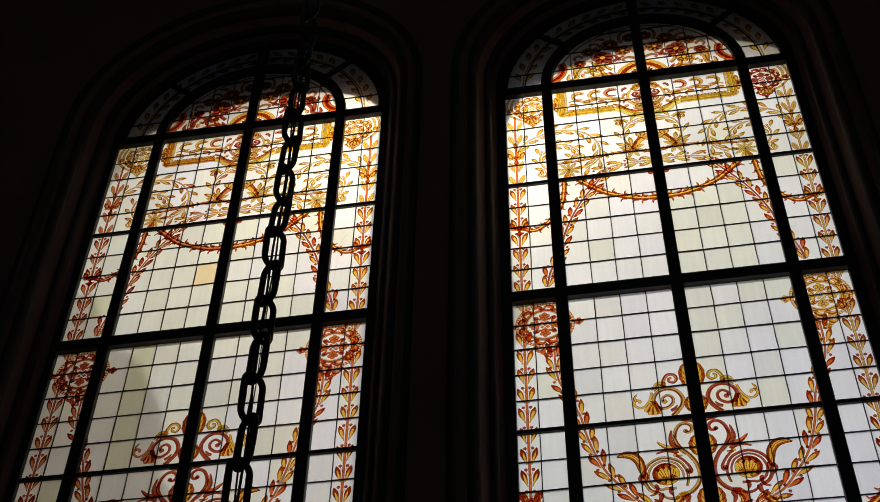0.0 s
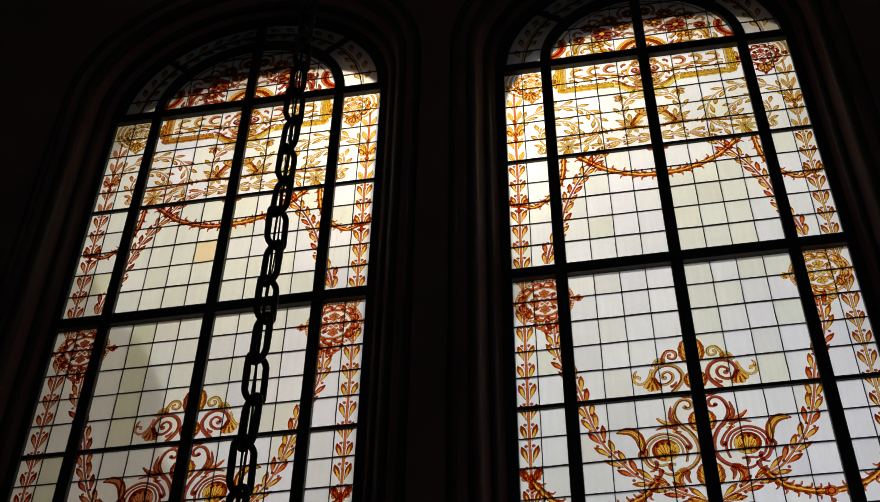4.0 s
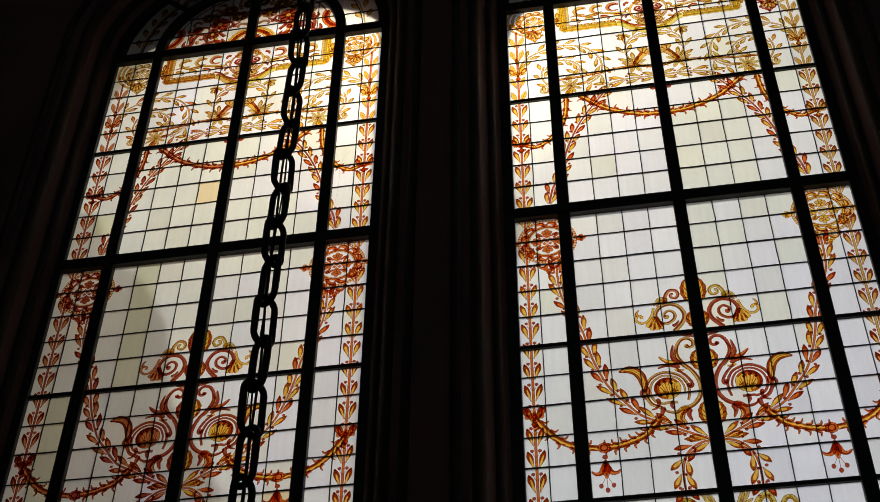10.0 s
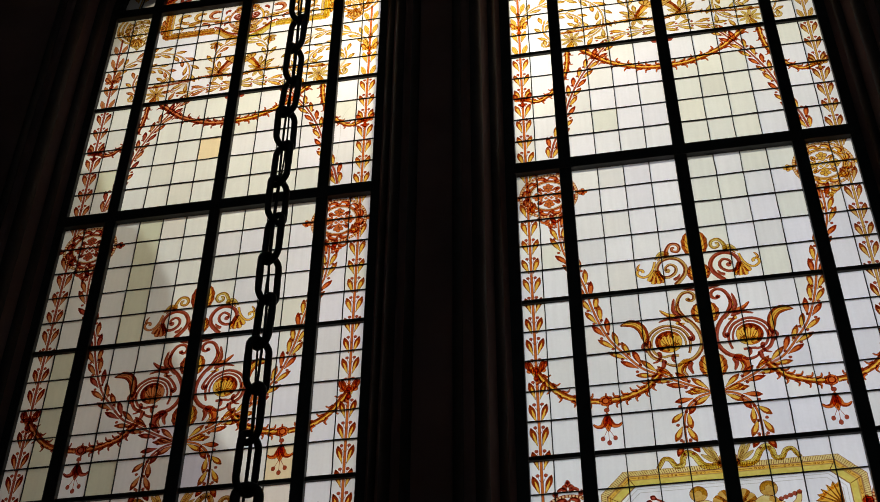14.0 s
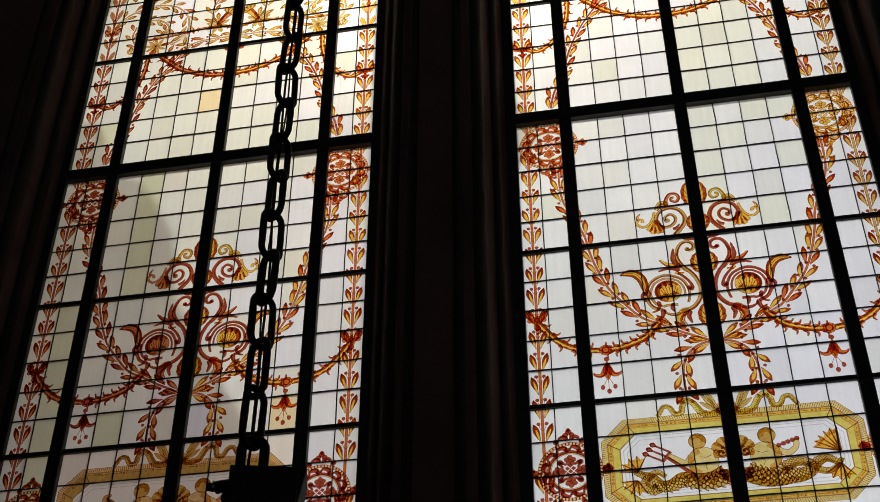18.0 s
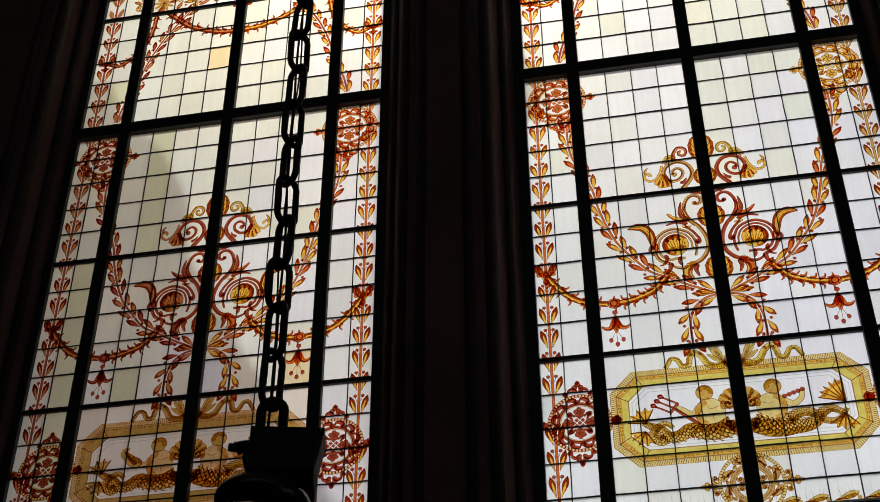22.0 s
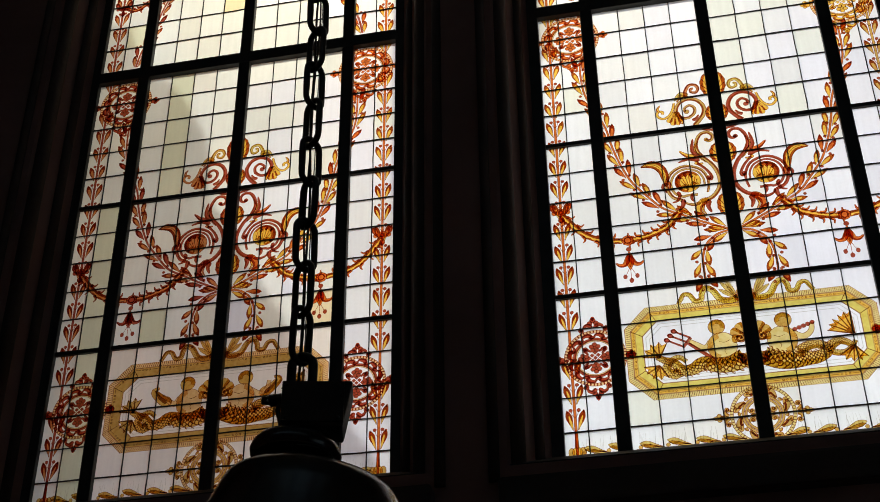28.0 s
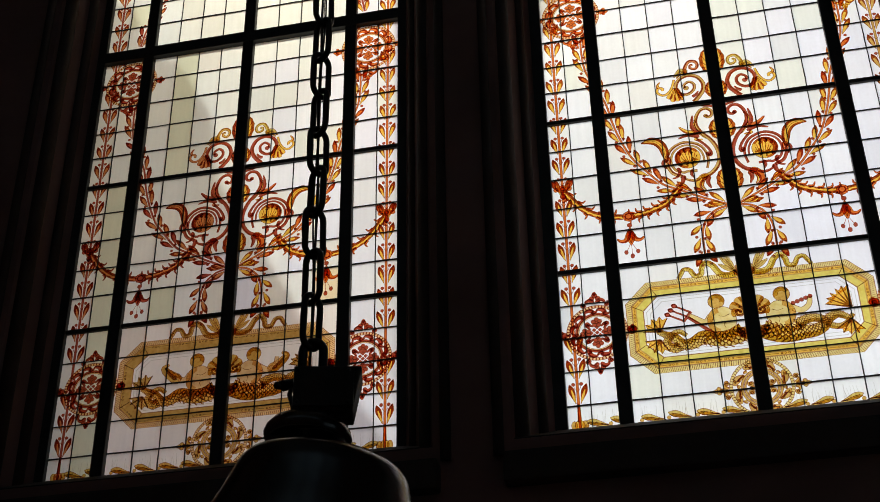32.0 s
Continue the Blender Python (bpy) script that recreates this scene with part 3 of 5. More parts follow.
TAWNY = stain("tawny_wash", (0.90, 0.66, 0.34), (0.78, 0.50, 0.22), 30.0)
BRONZE = stain("bronze_stain", (0.68, 0.45, 0.14), (0.50, 0.29, 0.06), 40.0)
PAINTS = [GOLD, PALE, OLIVE, ORANGE, RED, LINE, TINT, FLESH, STREAK, OCHRE, RUST, UMBER, AMBER, TAWNY, BRONZE]
INK = {"gold": 0, "pale": 1, "olive": 2, "orange": 3, "red": 4, "line": 5, "tint": 6, "flesh": 7, "streak": 8, "ochre": 9, "rust": 10, "umber": 11, "amber": 12, "tawny": 13, "bronze": 14}
SHADE = {"gold": "tint", "orange": "tint", "olive": "olive", "red": "tint", "ochre": "ochre", "rust": "tawny", "pale": "olive", "amber": "tint", "bronze": "tint"}


def curve(pts, n=6):
    """A smooth line through the points."""
    out, k = [], len(pts)
    for i in range(k - 1):
        p0, p1, p2, p3 = (Vector(pts[max(0, min(k - 1, j))]) for j in (i - 1, i, i + 1, i + 2))
        for s in range(n):
            t = s / n
            out.append(0.5 * (2 * p1 + (p2 - p0) * t + (2 * p0 - 5 * p1 + 4 * p2 - p3) * t * t + (3 * p1 - p0 - 3 * p2 + p3) * t ** 3))
    out.append(Vector(pts[-1]))
    return out


class Art:
    """Coats of paint, gathered into one mesh; layer sets which coat lies over which."""

    def __init__(self):
        self.v, self.f, self.m = [], [], []
        self.tip = "tint"

    def poly(self, pts, ink, layer=0):
        i = len(self.v)
        self.v += [(p[0], -0.0035 - 0.0005 * layer, p[1]) for p in pts]
        self.f.append(tuple(range(i, i + len(pts))))
        self.m.append(INK[ink])

    def ribbon(self, a, b, ink, layer):
        for i in range(len(a) - 1):
            self.poly((a[i], a[i + 1], b[i + 1], b[i]), ink, layer)

    def stroke(self, pts, w0, w1, ink, layer=0, edge=0.0032, n=6):
        c = curve(pts, n)
        k = len(c)
        left, right = [], []
        for i, p in enumerate(c):
            d = (c[min(i + 1, k - 1)] - c[max(i - 1, 0)]).normalized()
            nrm = Vector((-d.y, d.x)) * (w0 + (w1 - w0) * i / (k - 1)) / 2
            left.append(p + nrm), right.append(p - nrm)
        self.ribbon(left, right, ink, layer)
        if edge and ink in SHADE and max(w0, w1) > 0.0135:
            self.ribbon([p + (q - p) * 0.10 for p, q in zip(c, right)], right, SHADE[ink], layer + 1)
        if edge:
            for s in (left, right):
                self.ribbon([c[i] + (s[i] - c[i]) * (1 + edge / max((s[i] - c[i]).length, 1e-4)) for i in range(k)], s, "line", layer)
        return c

    def comma(self, pts, width, ink, layer=1):
        """A curled stroke of the brush: round at its head, running out to a point."""
        c = curve(pts, 5)
        k = len(c)
        left, right = [], []
        for i, p in enumerate(c):
            d = (c[min(i + 1, k - 1)] - c[max(i - 1, 0)]).normalized()
            t = i / (k - 1)
            w = width / 2 * min(1.0, math.sqrt(t * 5 + 0.03)) * (1 - t) ** 0.7
            left.append(p + Vector((-d.y, d.x)) * w), right.append(p - Vector((-d.y, d.x)) * w)
        self.ribbon(left, right, ink, layer)
        if ink in SHADE:
            self.ribbon([p + (q - p) * 0.2 for p, q in zip(c, right)], right, SHADE[ink], layer + 1)
        for s in (left, right):
            self.ribbon(s, [p + (p - m).normalized() * 0.003 if (p - m).length > 1e-5 else p for p, m in zip(s, c)], "line", layer)

    def palmette(self, x, z, ang, length, width, ink, layer=1):
        """An egg-shaped half palmette, ribbed from its foot, dark at the rim; it is drawn for x >= 0 and mirrored."""
        a = math.radians(ang)
        d, s = Vector((math.cos(a), math.sin(a))), Vector((math.sin(a), -math.cos(a)))
        base = Vector((x, z))
        n = 12
        rim = [base + d * length * (0.5 - 0.5 * math.cos(math.pi * i / n)) + s * width / 2 * math.sin(math.pi * i / n) ** 0.8 * (1 + 0.06 * (i % 2)) for i in range(n + 1)]
        spine = [base + d * length * (0.5 - 0.5 * math.cos(math.pi * i / n)) for i in range(n + 1)]
        self.ribbon(spine, rim, ink, layer)
        self.ribbon([p.lerp(q, 0.74) for p, q in zip(spine, rim)], rim, "tint", layer + 1)
        self.ribbon(rim, [q + (q - base - d * length * 0.45).normalized() * 0.0035 for q in rim], "line", layer)
        for i in range(2, n, 2):
            foot = base + d * length * 0.04
            self.stroke([foot, foot.lerp(rim[i], 0.55) + d * 0.008, rim[i]], 0.003, 0.006, "rust", layer + 2, 0, 3)

    def lobes(self, x, z, ang, length, spread, count, ink, layer=1):
        """An acanthus tuft: blunt lobes side by side, each widest near its end."""
        for i in range(count):
            k = 2 * i / max(count - 1, 1) - 1
            a = math.radians(ang + spread * k / 2)
            d, s = Vector((math.cos(a), math.sin(a))), Vector((-math.sin(a), math.cos(a)))
            ln = length * (1 - 0.16 * k * k)
            w = 1.72 * length * math.sin(math.radians(spread / max(count - 1, 1) / 2))
            half = [0.06, 0.22, 0.36, 0.47, 0.50, 0.36, 0.0]
            mid = [Vector((x, z)) + d * ln * t for t in (0, 0.25, 0.5, 0.72, 0.86, 0.96, 1.0)]
            left, right = [m + s * h * w for m, h in zip(mid, half)], [m - s * h * w for m, h in zip(mid, half)]
            self.ribbon(left, right, ink, layer)
            self.ribbon([m - s * h * w * 0.2 for m, h in zip(mid[2:], half[2:])], right[2:], SHADE.get(ink, "tint"), layer + 1)
            for q, sg in ((left, 1), (right, -1)):
                self.ribbon(q, [p + s * sg * 0.003 for p in q], "line", layer)

    def shape(self, pts, ink, layer=0, edge=0.0032):
        """A filled star-shaped outline with a dark line round it."""
        c = sum((Vector(p) for p in pts), Vector((0, 0))) / len(pts)
        k = len(pts)
        for i in range(k):
            self.poly((c, pts[i], pts[(i + 1) % k]), ink, layer)
        if edge:
            out = [Vector(p) + (Vector(p) - c).normalized() * edge for p in pts]
            self.ribbon(list(pts) + [pts[0]], out + [out[0]], "line", layer)

    def leaf(self, x, z, ang, length, width, ink="gold", layer=1, tip="auto", full=1.35):
        a = math.radians(ang)
        d, s = Vector((math.cos(a), math.sin(a))), Vector((-math.sin(a), math.cos(a)))
        base, n = Vector((x, z)), 7
        tip = self.tip if tip == "auto" else tip
        tip = "olive" if tip and ink == "olive" else tip
        half = [math.sin(math.pi * (i / n) ** full) * width / 2 for i in range(n + 1)]
        mid = [base + d * (length * i / n) for i in range(n + 1)]
        left, right = [m + s * h for m, h in zip(mid, half)], [m - s * h for m, h in zip(mid, half)]
        self.ribbon(left, right, ink, layer)
        if tip:
            # a dark tip that runs down both edges, and a warm middle between them
            for side, deep in ((left, 0.62), (right, 0.78)) if tip == "rust" else ((left, 0.40), (right, 0.55)):
                self.ribbon(side[2:6], [m.lerp(q, 1 - deep * (0.35 + 0.3 * j)) for j, (m, q) in enumerate(zip(mid[2:6], side[2:6]))], tip, layer + 1)
            self.ribbon(left[5:], right[5:], tip, layer + 1)
            self.ribbon([m.lerp(q, 0.5) for m, q in zip(mid[6:], left[6:])], [m.lerp(q, 0.5) for m, q in zip(mid[6:], right[6:])], tip, layer + 2)
        else:
            self.ribbon([m + s * 0.0010 for m in mid[:-1]], [m - s * 0.0010 for m in mid[:-1]], "umber", layer + 2)
        e = 0.0027
        for q, sg in ((left, 1), (right, -1)):
            self.ribbon(q, [p + s * sg * e for p in q], "line", layer)

    def disc(self, x, z, r, ink, layer=1, n=12, edge=0.0032, sx=1.0):
        self.shape([Vector((x + sx * r * math.cos(2 * math.pi * i / n), z + r * math.sin(2 * math.pi * i / n))) for i in range(n)], ink, layer, edge)

    def ring(self, x, z, r0, r1, ink, layer=1, a0=0, a1=360, edge=0.002):
        n = max(8, int((a1 - a0) / 8))
        w = [math.radians(a0 + (a1 - a0) * i / n) for i in range(n + 1)]
        arc = lambda r: [Vector((x + r * math.cos(q), z + r * math.sin(q))) for q in w]
        self.ribbon(arc(r0), arc(r1), ink, layer)
        if edge:
            self.ribbon(arc(r0 - edge), arc(r0), "line", layer), self.ribbon(arc(r1), arc(r1 + edge), "line", layer)

    def ticks(self, x, z, r0, r1, count, ink="line", layer=3, wide=0.003):
        for i in range(count):
            q = 2 * math.pi * i / count
            d, s = Vector((math.cos(q), math.sin(q))), Vector((-math.sin(q), math.cos(q))) * wide / 2
            c = Vector((x, z))
            self.poly((c + d * r0 - s, c + d * r1 - s, c + d * r1 + s, c + d * r0 + s), ink, layer)

    def spiral(self, x, z, r, turns, start, turn, w0, w1, ink, layer=1, inner=0.18):
        """A volute from its rim at the start angle to its eye; turn is 1 or -1."""
        n = int(10 * turns) + 2
        pts = []
        for i in range(n + 1):
            t = i / n
            q = math.radians(start) + turn * 2 * math.pi * turns * t
            rr = r * (1 - (1 - inner) * t)
            pts.append((x + rr * math.cos(q), z + rr * math.sin(q)))
        self.stroke(pts, w0, w1, ink, layer, n=2)
        self.disc(*pts[-1], w1 * 0.9, ink, layer + 1, 8)

    def sprig(self, pts, gap, length, width, inks, stem="gold", open_angle=26, first=0.0, berries=True):
        """A stem with pairs of leaves that point along it, and berries between them."""
        c = self.stroke(pts, 0.009, 0.007, stem, 0, n=8)
        run, nxt, i = 0.0, first, 0
        for a, b in zip(c, c[1:]):
            run += (b - a).length
            if run >= nxt:
                nxt += gap
                i += 1
                ang = math.degrees(math.atan2(b.y - a.y, b.x - a.x))
                s = Vector((-(b - a).y, (b - a).x)).normalized()
                ink = inks[i % len(inks)]
                for sg in (1, -1):
                    q = a + s * sg * 0.012
                    self.leaf(q.x, q.y, ang + sg * open_angle + random.uniform(-5, 5), length * random.uniform(0.88, 1.08), width, ink, 1)
                    if berries:
                        q = b + s * sg * 0.024 + (b - a).normalized() * length * 0.75
                        self.disc(q.x, q.y, 0.0075, "red", 2, 7)
        return c

    def thorny(self, pts, width, ink="orange"):
        """A garland like a thorny bough: a thick rope with gold in the middle and hooked thorns."""
        c = self.stroke(pts, width, width * 0.9, "gold", 1, n=7)
        k = len(c)
        for sg in (1, -1):
            inner, outer = [], []
            for i, p in enumerate(c):
                d = (c[min(i + 1, k - 1)] - c[max(i - 1, 0)]).normalized()
                s = Vector((-d.y, d.x)) * sg * width
                inner.append(p + s * (0.26 + 0.12 * math.sin(i * 1.9))), outer.append(p + s * 0.48)
            self.ribbon(inner, outer, "tint", 2)
        for i in range(3, k - 2, 5):
            d = (c[i + 1] - c[i]).normalized()
            s = Vector((-d.y, d.x))
            for sg in (1, -1):
                b = c[i] + s * sg * width * 0.42
                t = b + d * width * 0.75 + s * sg * width * 0.34
                e = b + d * width * 0.80 + s * sg * width * 1.05
                self.stroke([b, t, e], width * 0.50, 0.002, ink, 2, 0.0026, 4)

    def made(self, mirrored=False, swap=()):
        me = bpy.data.meshes.new("painted_motif")
        sx = -1 if mirrored else 1
        me.from_pydata([(sx * x, y, z) for x, y, z in self.v], [], self.f)
        for m in PAINTS:
            me.materials.append(m)
        other = {INK[p]: INK[q] for p, q in swap}
        me.polygons.foreach_set("material_index", [other.get(m, m) for m in self.m])
        me.update()
        return me


def art_border():
    """The upright border of paired leaves, foot to springing."""
    a = Art()
    x = 0.985
    a.stroke([(x, -5.36), (x, -3.0), (x, -0.30)], 0.011, 0.010, "orange", 0, n=14)
    z = -5.20
    while z < -0.34:
        low = z < -1.2
        skip = abs(z + 4.78) < 0.04 or abs(z + 2.42) < 0.05
        if not skip:
            ink = "gold" if random.random() < 0.88 or not low else "orange"
            for sg in (1, -1):
                a.leaf(x + sg * 0.013, z, 90 - sg * random.uniform(14, 19), 0.124, 0.032, ink, 1, ("rust" if z < -3.3 else "tint") if low else None, 1.55 if low else 1.35)
                if low:
                    a.disc(x + sg * 0.022, z + 0.118, 0.0085, "red", 2, 8)
                    a.stroke([(x, z + 0.075), (x + sg * 0.014, z + 0.09), (x + sg * 0.02, z + 0.112)], 0.003, 0.003, "red", 1, 0, 3)
        z += 0.152
    for zf, ink in ((-3.78, "orange"), (-1.53, "orange"), (-0.78, "gold")):
        for sg in (1, -1):
            a.leaf(x + sg * 0.026, zf - 0.02, 90 - sg * 24, 0.085, 0.032, ink, 1)
            a.disc(x + sg * 0.040, zf - 0.008, 0.014, ink, 2, 9)
        a.disc(x, zf - 0.006, 0.026, ink, 2, 14, sx=1.1)
        a.ring(x, zf - 0.006, 0.010, 0.014, "red", 3)
        a.leaf(x, zf - 0.025, -90, 0.06, 0.034, ink, 1)
    # a round ribbed boss at the foot
    for d in (-0.030, -0.010, 0.010, 0.030):
        a.disc(x + d, -5.328, 0.026, "gold" if abs(d) < 0.02 else "ochre", 2 if abs(d) < 0.02 else 1, 12, 0.0025, 0.62)
    a.stroke([(x, -5.305), (x, -5.27), (x, -5.20)], 0.020, 0.010, "gold", 1, 0.0025, 4)
    # the border goes on round the head
    for k in range(1, 11):
        q = math.radians(8 * k)
        for sg in (1, -1):
            c = Vector((math.cos(q), math.sin(q))) * (0.915 + sg * 0.02)
            a.leaf(c.x, c.y, 90 + 8 * k - sg * 24, 0.11, 0.042, "olive", 1, "tint")
    a.ring(0, 0, 0.911, 0.919, "olive", 0, 3, 90)
    return a


def art_rosette(x, z, r, ink, top=True, ring=True):
    """A pierced medallion: a rope ring, a wave of commas, a double ring, four small flowers round a lattice, finials."""
    a = Art()
    a.tip = None
    c = Vector((x, z))

    def at(q, k):
        q = math.radians(q)
        return c + Vector((math.cos(q), math.sin(q))) * r * k

    if ring:
        a.ring(x, z, r * 0.915, r, "tawny", 1, 0, 360, 0.003)
        a.ticks(x, z, r * 0.915, r, 56, ink, 3, 0.0075)
    for i in range(12):
        q = 30 * i + 9
        a.comma([at(q - 4, 0.76), at(q + 5, 0.845), at(q + 15, 0.85), at(q + 19, 0.79)], r * 0.165, ink, 2)
        a.comma([at(q + 3, 0.735), at(q - 7, 0.755), at(q - 13, 0.80)], r * 0.13, ink, 1)
    a.ring(x, z, r * 0.645, r * 0.71, ink, 2, 0, 360, 0.0035)
    a.ring(x, z, r * 0.60, r * 0.655, "tawny", 1, 0, 360, 0.002)
    for i in range(4):
        q = 90 * i
        f = at(q, 0.372)
        for j in range(5):
            w = math.radians(q) + 2 * math.pi * j / 5
            a.disc(f.x + r * 0.112 * math.cos(w), f.y + r * 0.112 * math.sin(w), r * 0.064, ink, 2, 9, 0.004)
        a.disc(f.x, f.y, r * 0.044, ink, 2, 8, 0.0032)
        a.spiral(*at(q + 45, 0.455), r * 0.075, 0.9, q + 200, 1, r * 0.065, r * 0.05, ink, 2)
        a.comma([at(q + 40, 0.46), at(q + 36, 0.33), at(q + 30, 0.25)], r * 0.09, ink, 2)
        a.comma([at(q + 50, 0.46), at(q + 54, 0.33), at(q + 60, 0.25)], r * 0.09, ink, 2)
    # the lattice of little lozenges in the middle
    for i in range(-2, 3):
        for j in range(-2, 3):
            if abs(i) + abs(j) < 3 and (i + j) % 2 == 0:
                p = c + Vector((i, j)) * r * 0.096
                a.shape([p + Vector(d) * r * 0.062 for d in ((1, 0), (0, 1), (-1, 0), (0, -1))], ink, 2, 0.0028)
    for sg in ((1, -1) if top else (-1,)):
        zz = z + sg * r * 1.07
        a.disc(x, zz + sg * r * 0.30, r * 0.085, ink, 3, 10)
        a.leaf(x, zz + sg * r * 0.28, 90 * sg, r * 0.17, r * 0.11, ink, 2)
        for s in (1, -1):
            a.disc(x + s * r * 0.10, zz + sg * r * 0.20, r * 0.075, ink, 2, 10)
            a.comma([(x + s * r * 0.04, zz + sg * r * 0.02), (x + s * r * 0.16, zz + sg * r * 0.14), (x + s * r * 0.29, zz + sg * r * 0.09), (x + s * r * 0.30, zz)], r * 0.15, ink, 2)
            a.spiral(x + s * r * 0.38, zz - sg * r * 0.04, r * 0.085, 1.0, 90 if s < 0 else 90, -s * sg, r * 0.06, r * 0.05, ink, 2)
    for sg in (1, -1):
        a.disc(x + sg * r * 1.09, z, r * 0.11, ink, 2, 10)
        for s in (1, -1):
            a.disc(x + sg * r * 1.16, z + s * r * 0.10, r * 0.055, ink, 3, 8)
        a.leaf(x + sg * r * 1.12, z, 0 if sg > 0 else 180, r * 0.20, r * 0.14, ink, 1)
    return a


def art_wreath():
    """One half of the great oval of leafy boughs."""
    a = Art()
    warm = ["gold", "gold", "orange"]
    up = [(0.82, -2.12), (0.79, -1.98), (0.72, -1.82), (0.685, -1.657), (0.624, -1.483), (0.536, -1.31), (0.401, -1.112)]
    a.sprig(up, 0.098, 0.116, 0.030, warm, "red", 18)
    low = [(0.02, -4.045), (0.184, -3.963), (0.286, -3.903), (0.389, -3.843), (0.477, -3.736), (0.554, -3.626), (0.612, -3.48), (0.650, -3.34),
           (0.675, -3.207), (0.73, -3.06), (0.785, -2.92), (0.800, -2.78), (0.80, -2.66)]
    a.sprig(low, 0.100, 0.124, 0.031, warm, "orange", 18, first=0.04)
    a.sprig([(0.02, -4.045), (0.10, -4.065), (0.165, -4.12), (0.196, -4.20), (0.202, -4.275), (0.20, -4.36)], 0.092, 0.105, 0.033, ["gold", "gold", "orange"], "orange", 26, first=0.03)
    return a


def art_swags():
    """One half of the thorny garlands under the upper bars and over the panel."""
    a = Art()
    a.thorny([(0.0, -1.378), (0.09, -1.374), (0.17, -1.361), (0.28, -1.321), (0.391, -1.261), (0.48, -1.18), (0.56, -1.10)], 0.040)
    a.thorny([(0.655, -1.08), (0.660, -1.20), (0.675, -1.30), (0.71, -1.40), (0.758, -1.475), (0.81, -1.53), (0.885, -1.572), (0.975, -1.535)], 0.030)
    a.thorny([(0.985, -3.80), (0.922, -3.888), (0.845, -3.97), (0.748, -4.017), (0.64, -4.037)], 0.036)
    a.thorny([(0.290, -3.882), (0.339, -3.937), (0.385, -3.982), (0.456, -4.012), (0.528, -4.032), (0.585, -4.037)], 0.036)
    a.disc(0.052, -1.113, 0.020, "red", 2, 9)
    a.disc(0.61, -4.037, 0.034, "orange", 2, 8)
    a.ring(0.61, -4.037, 0.017, 0.021, "red", 3)
    for i in range(8):
        a.stroke([(0.61 + 0.022 * math.cos(i * math.pi / 4), -4.037 + 0.022 * math.sin(i * math.pi / 4)), (0.61 + 0.033 * math.cos(i * math.pi / 4), -4.037 + 0.033 * math.sin(i * math.pi / 4))], 0.004, 0.004, "red", 4, 0, 1)
    # the hanging blossom
    a.disc(0.609, -4.098, 0.013, "red", 2, 9)
    a.leaf(0.609, -4.112, -90, 0.125, 0.046, "orange", 2, None, 1.0)
    a.leaf(0.609, -4.125, -90, 0.095, 0.020, "gold", 4, None, 1.0)
    for s in (1, -1):
        a.comma([(0.612, -4.135), (0.609 + s * 0.026, -4.195), (0.609 + s * 0.058, -4.202), (0.609 + s * 0.080, -4.182)], 0.034, "orange", 1)
        a.stroke([(0.609 + s * 0.006, -4.225), (0.609 + s * 0.020, -4.255), (0.609 + s * 0.030, -4.272)], 0.003, 0.003, "red", 2, 0)
        a.disc(0.609 + s * 0.034, -4.280, 0.014, "rust", 2, 10, 0.002, 0.75)
    a.stroke([(0.609, -4.235), (0.609, -4.298)], 0.003, 0.003, "red", 2, 0, 1)
    a.disc(0.609, -4.308, 0.015, "rust", 2, 10, 0.002, 0.75)
    return a


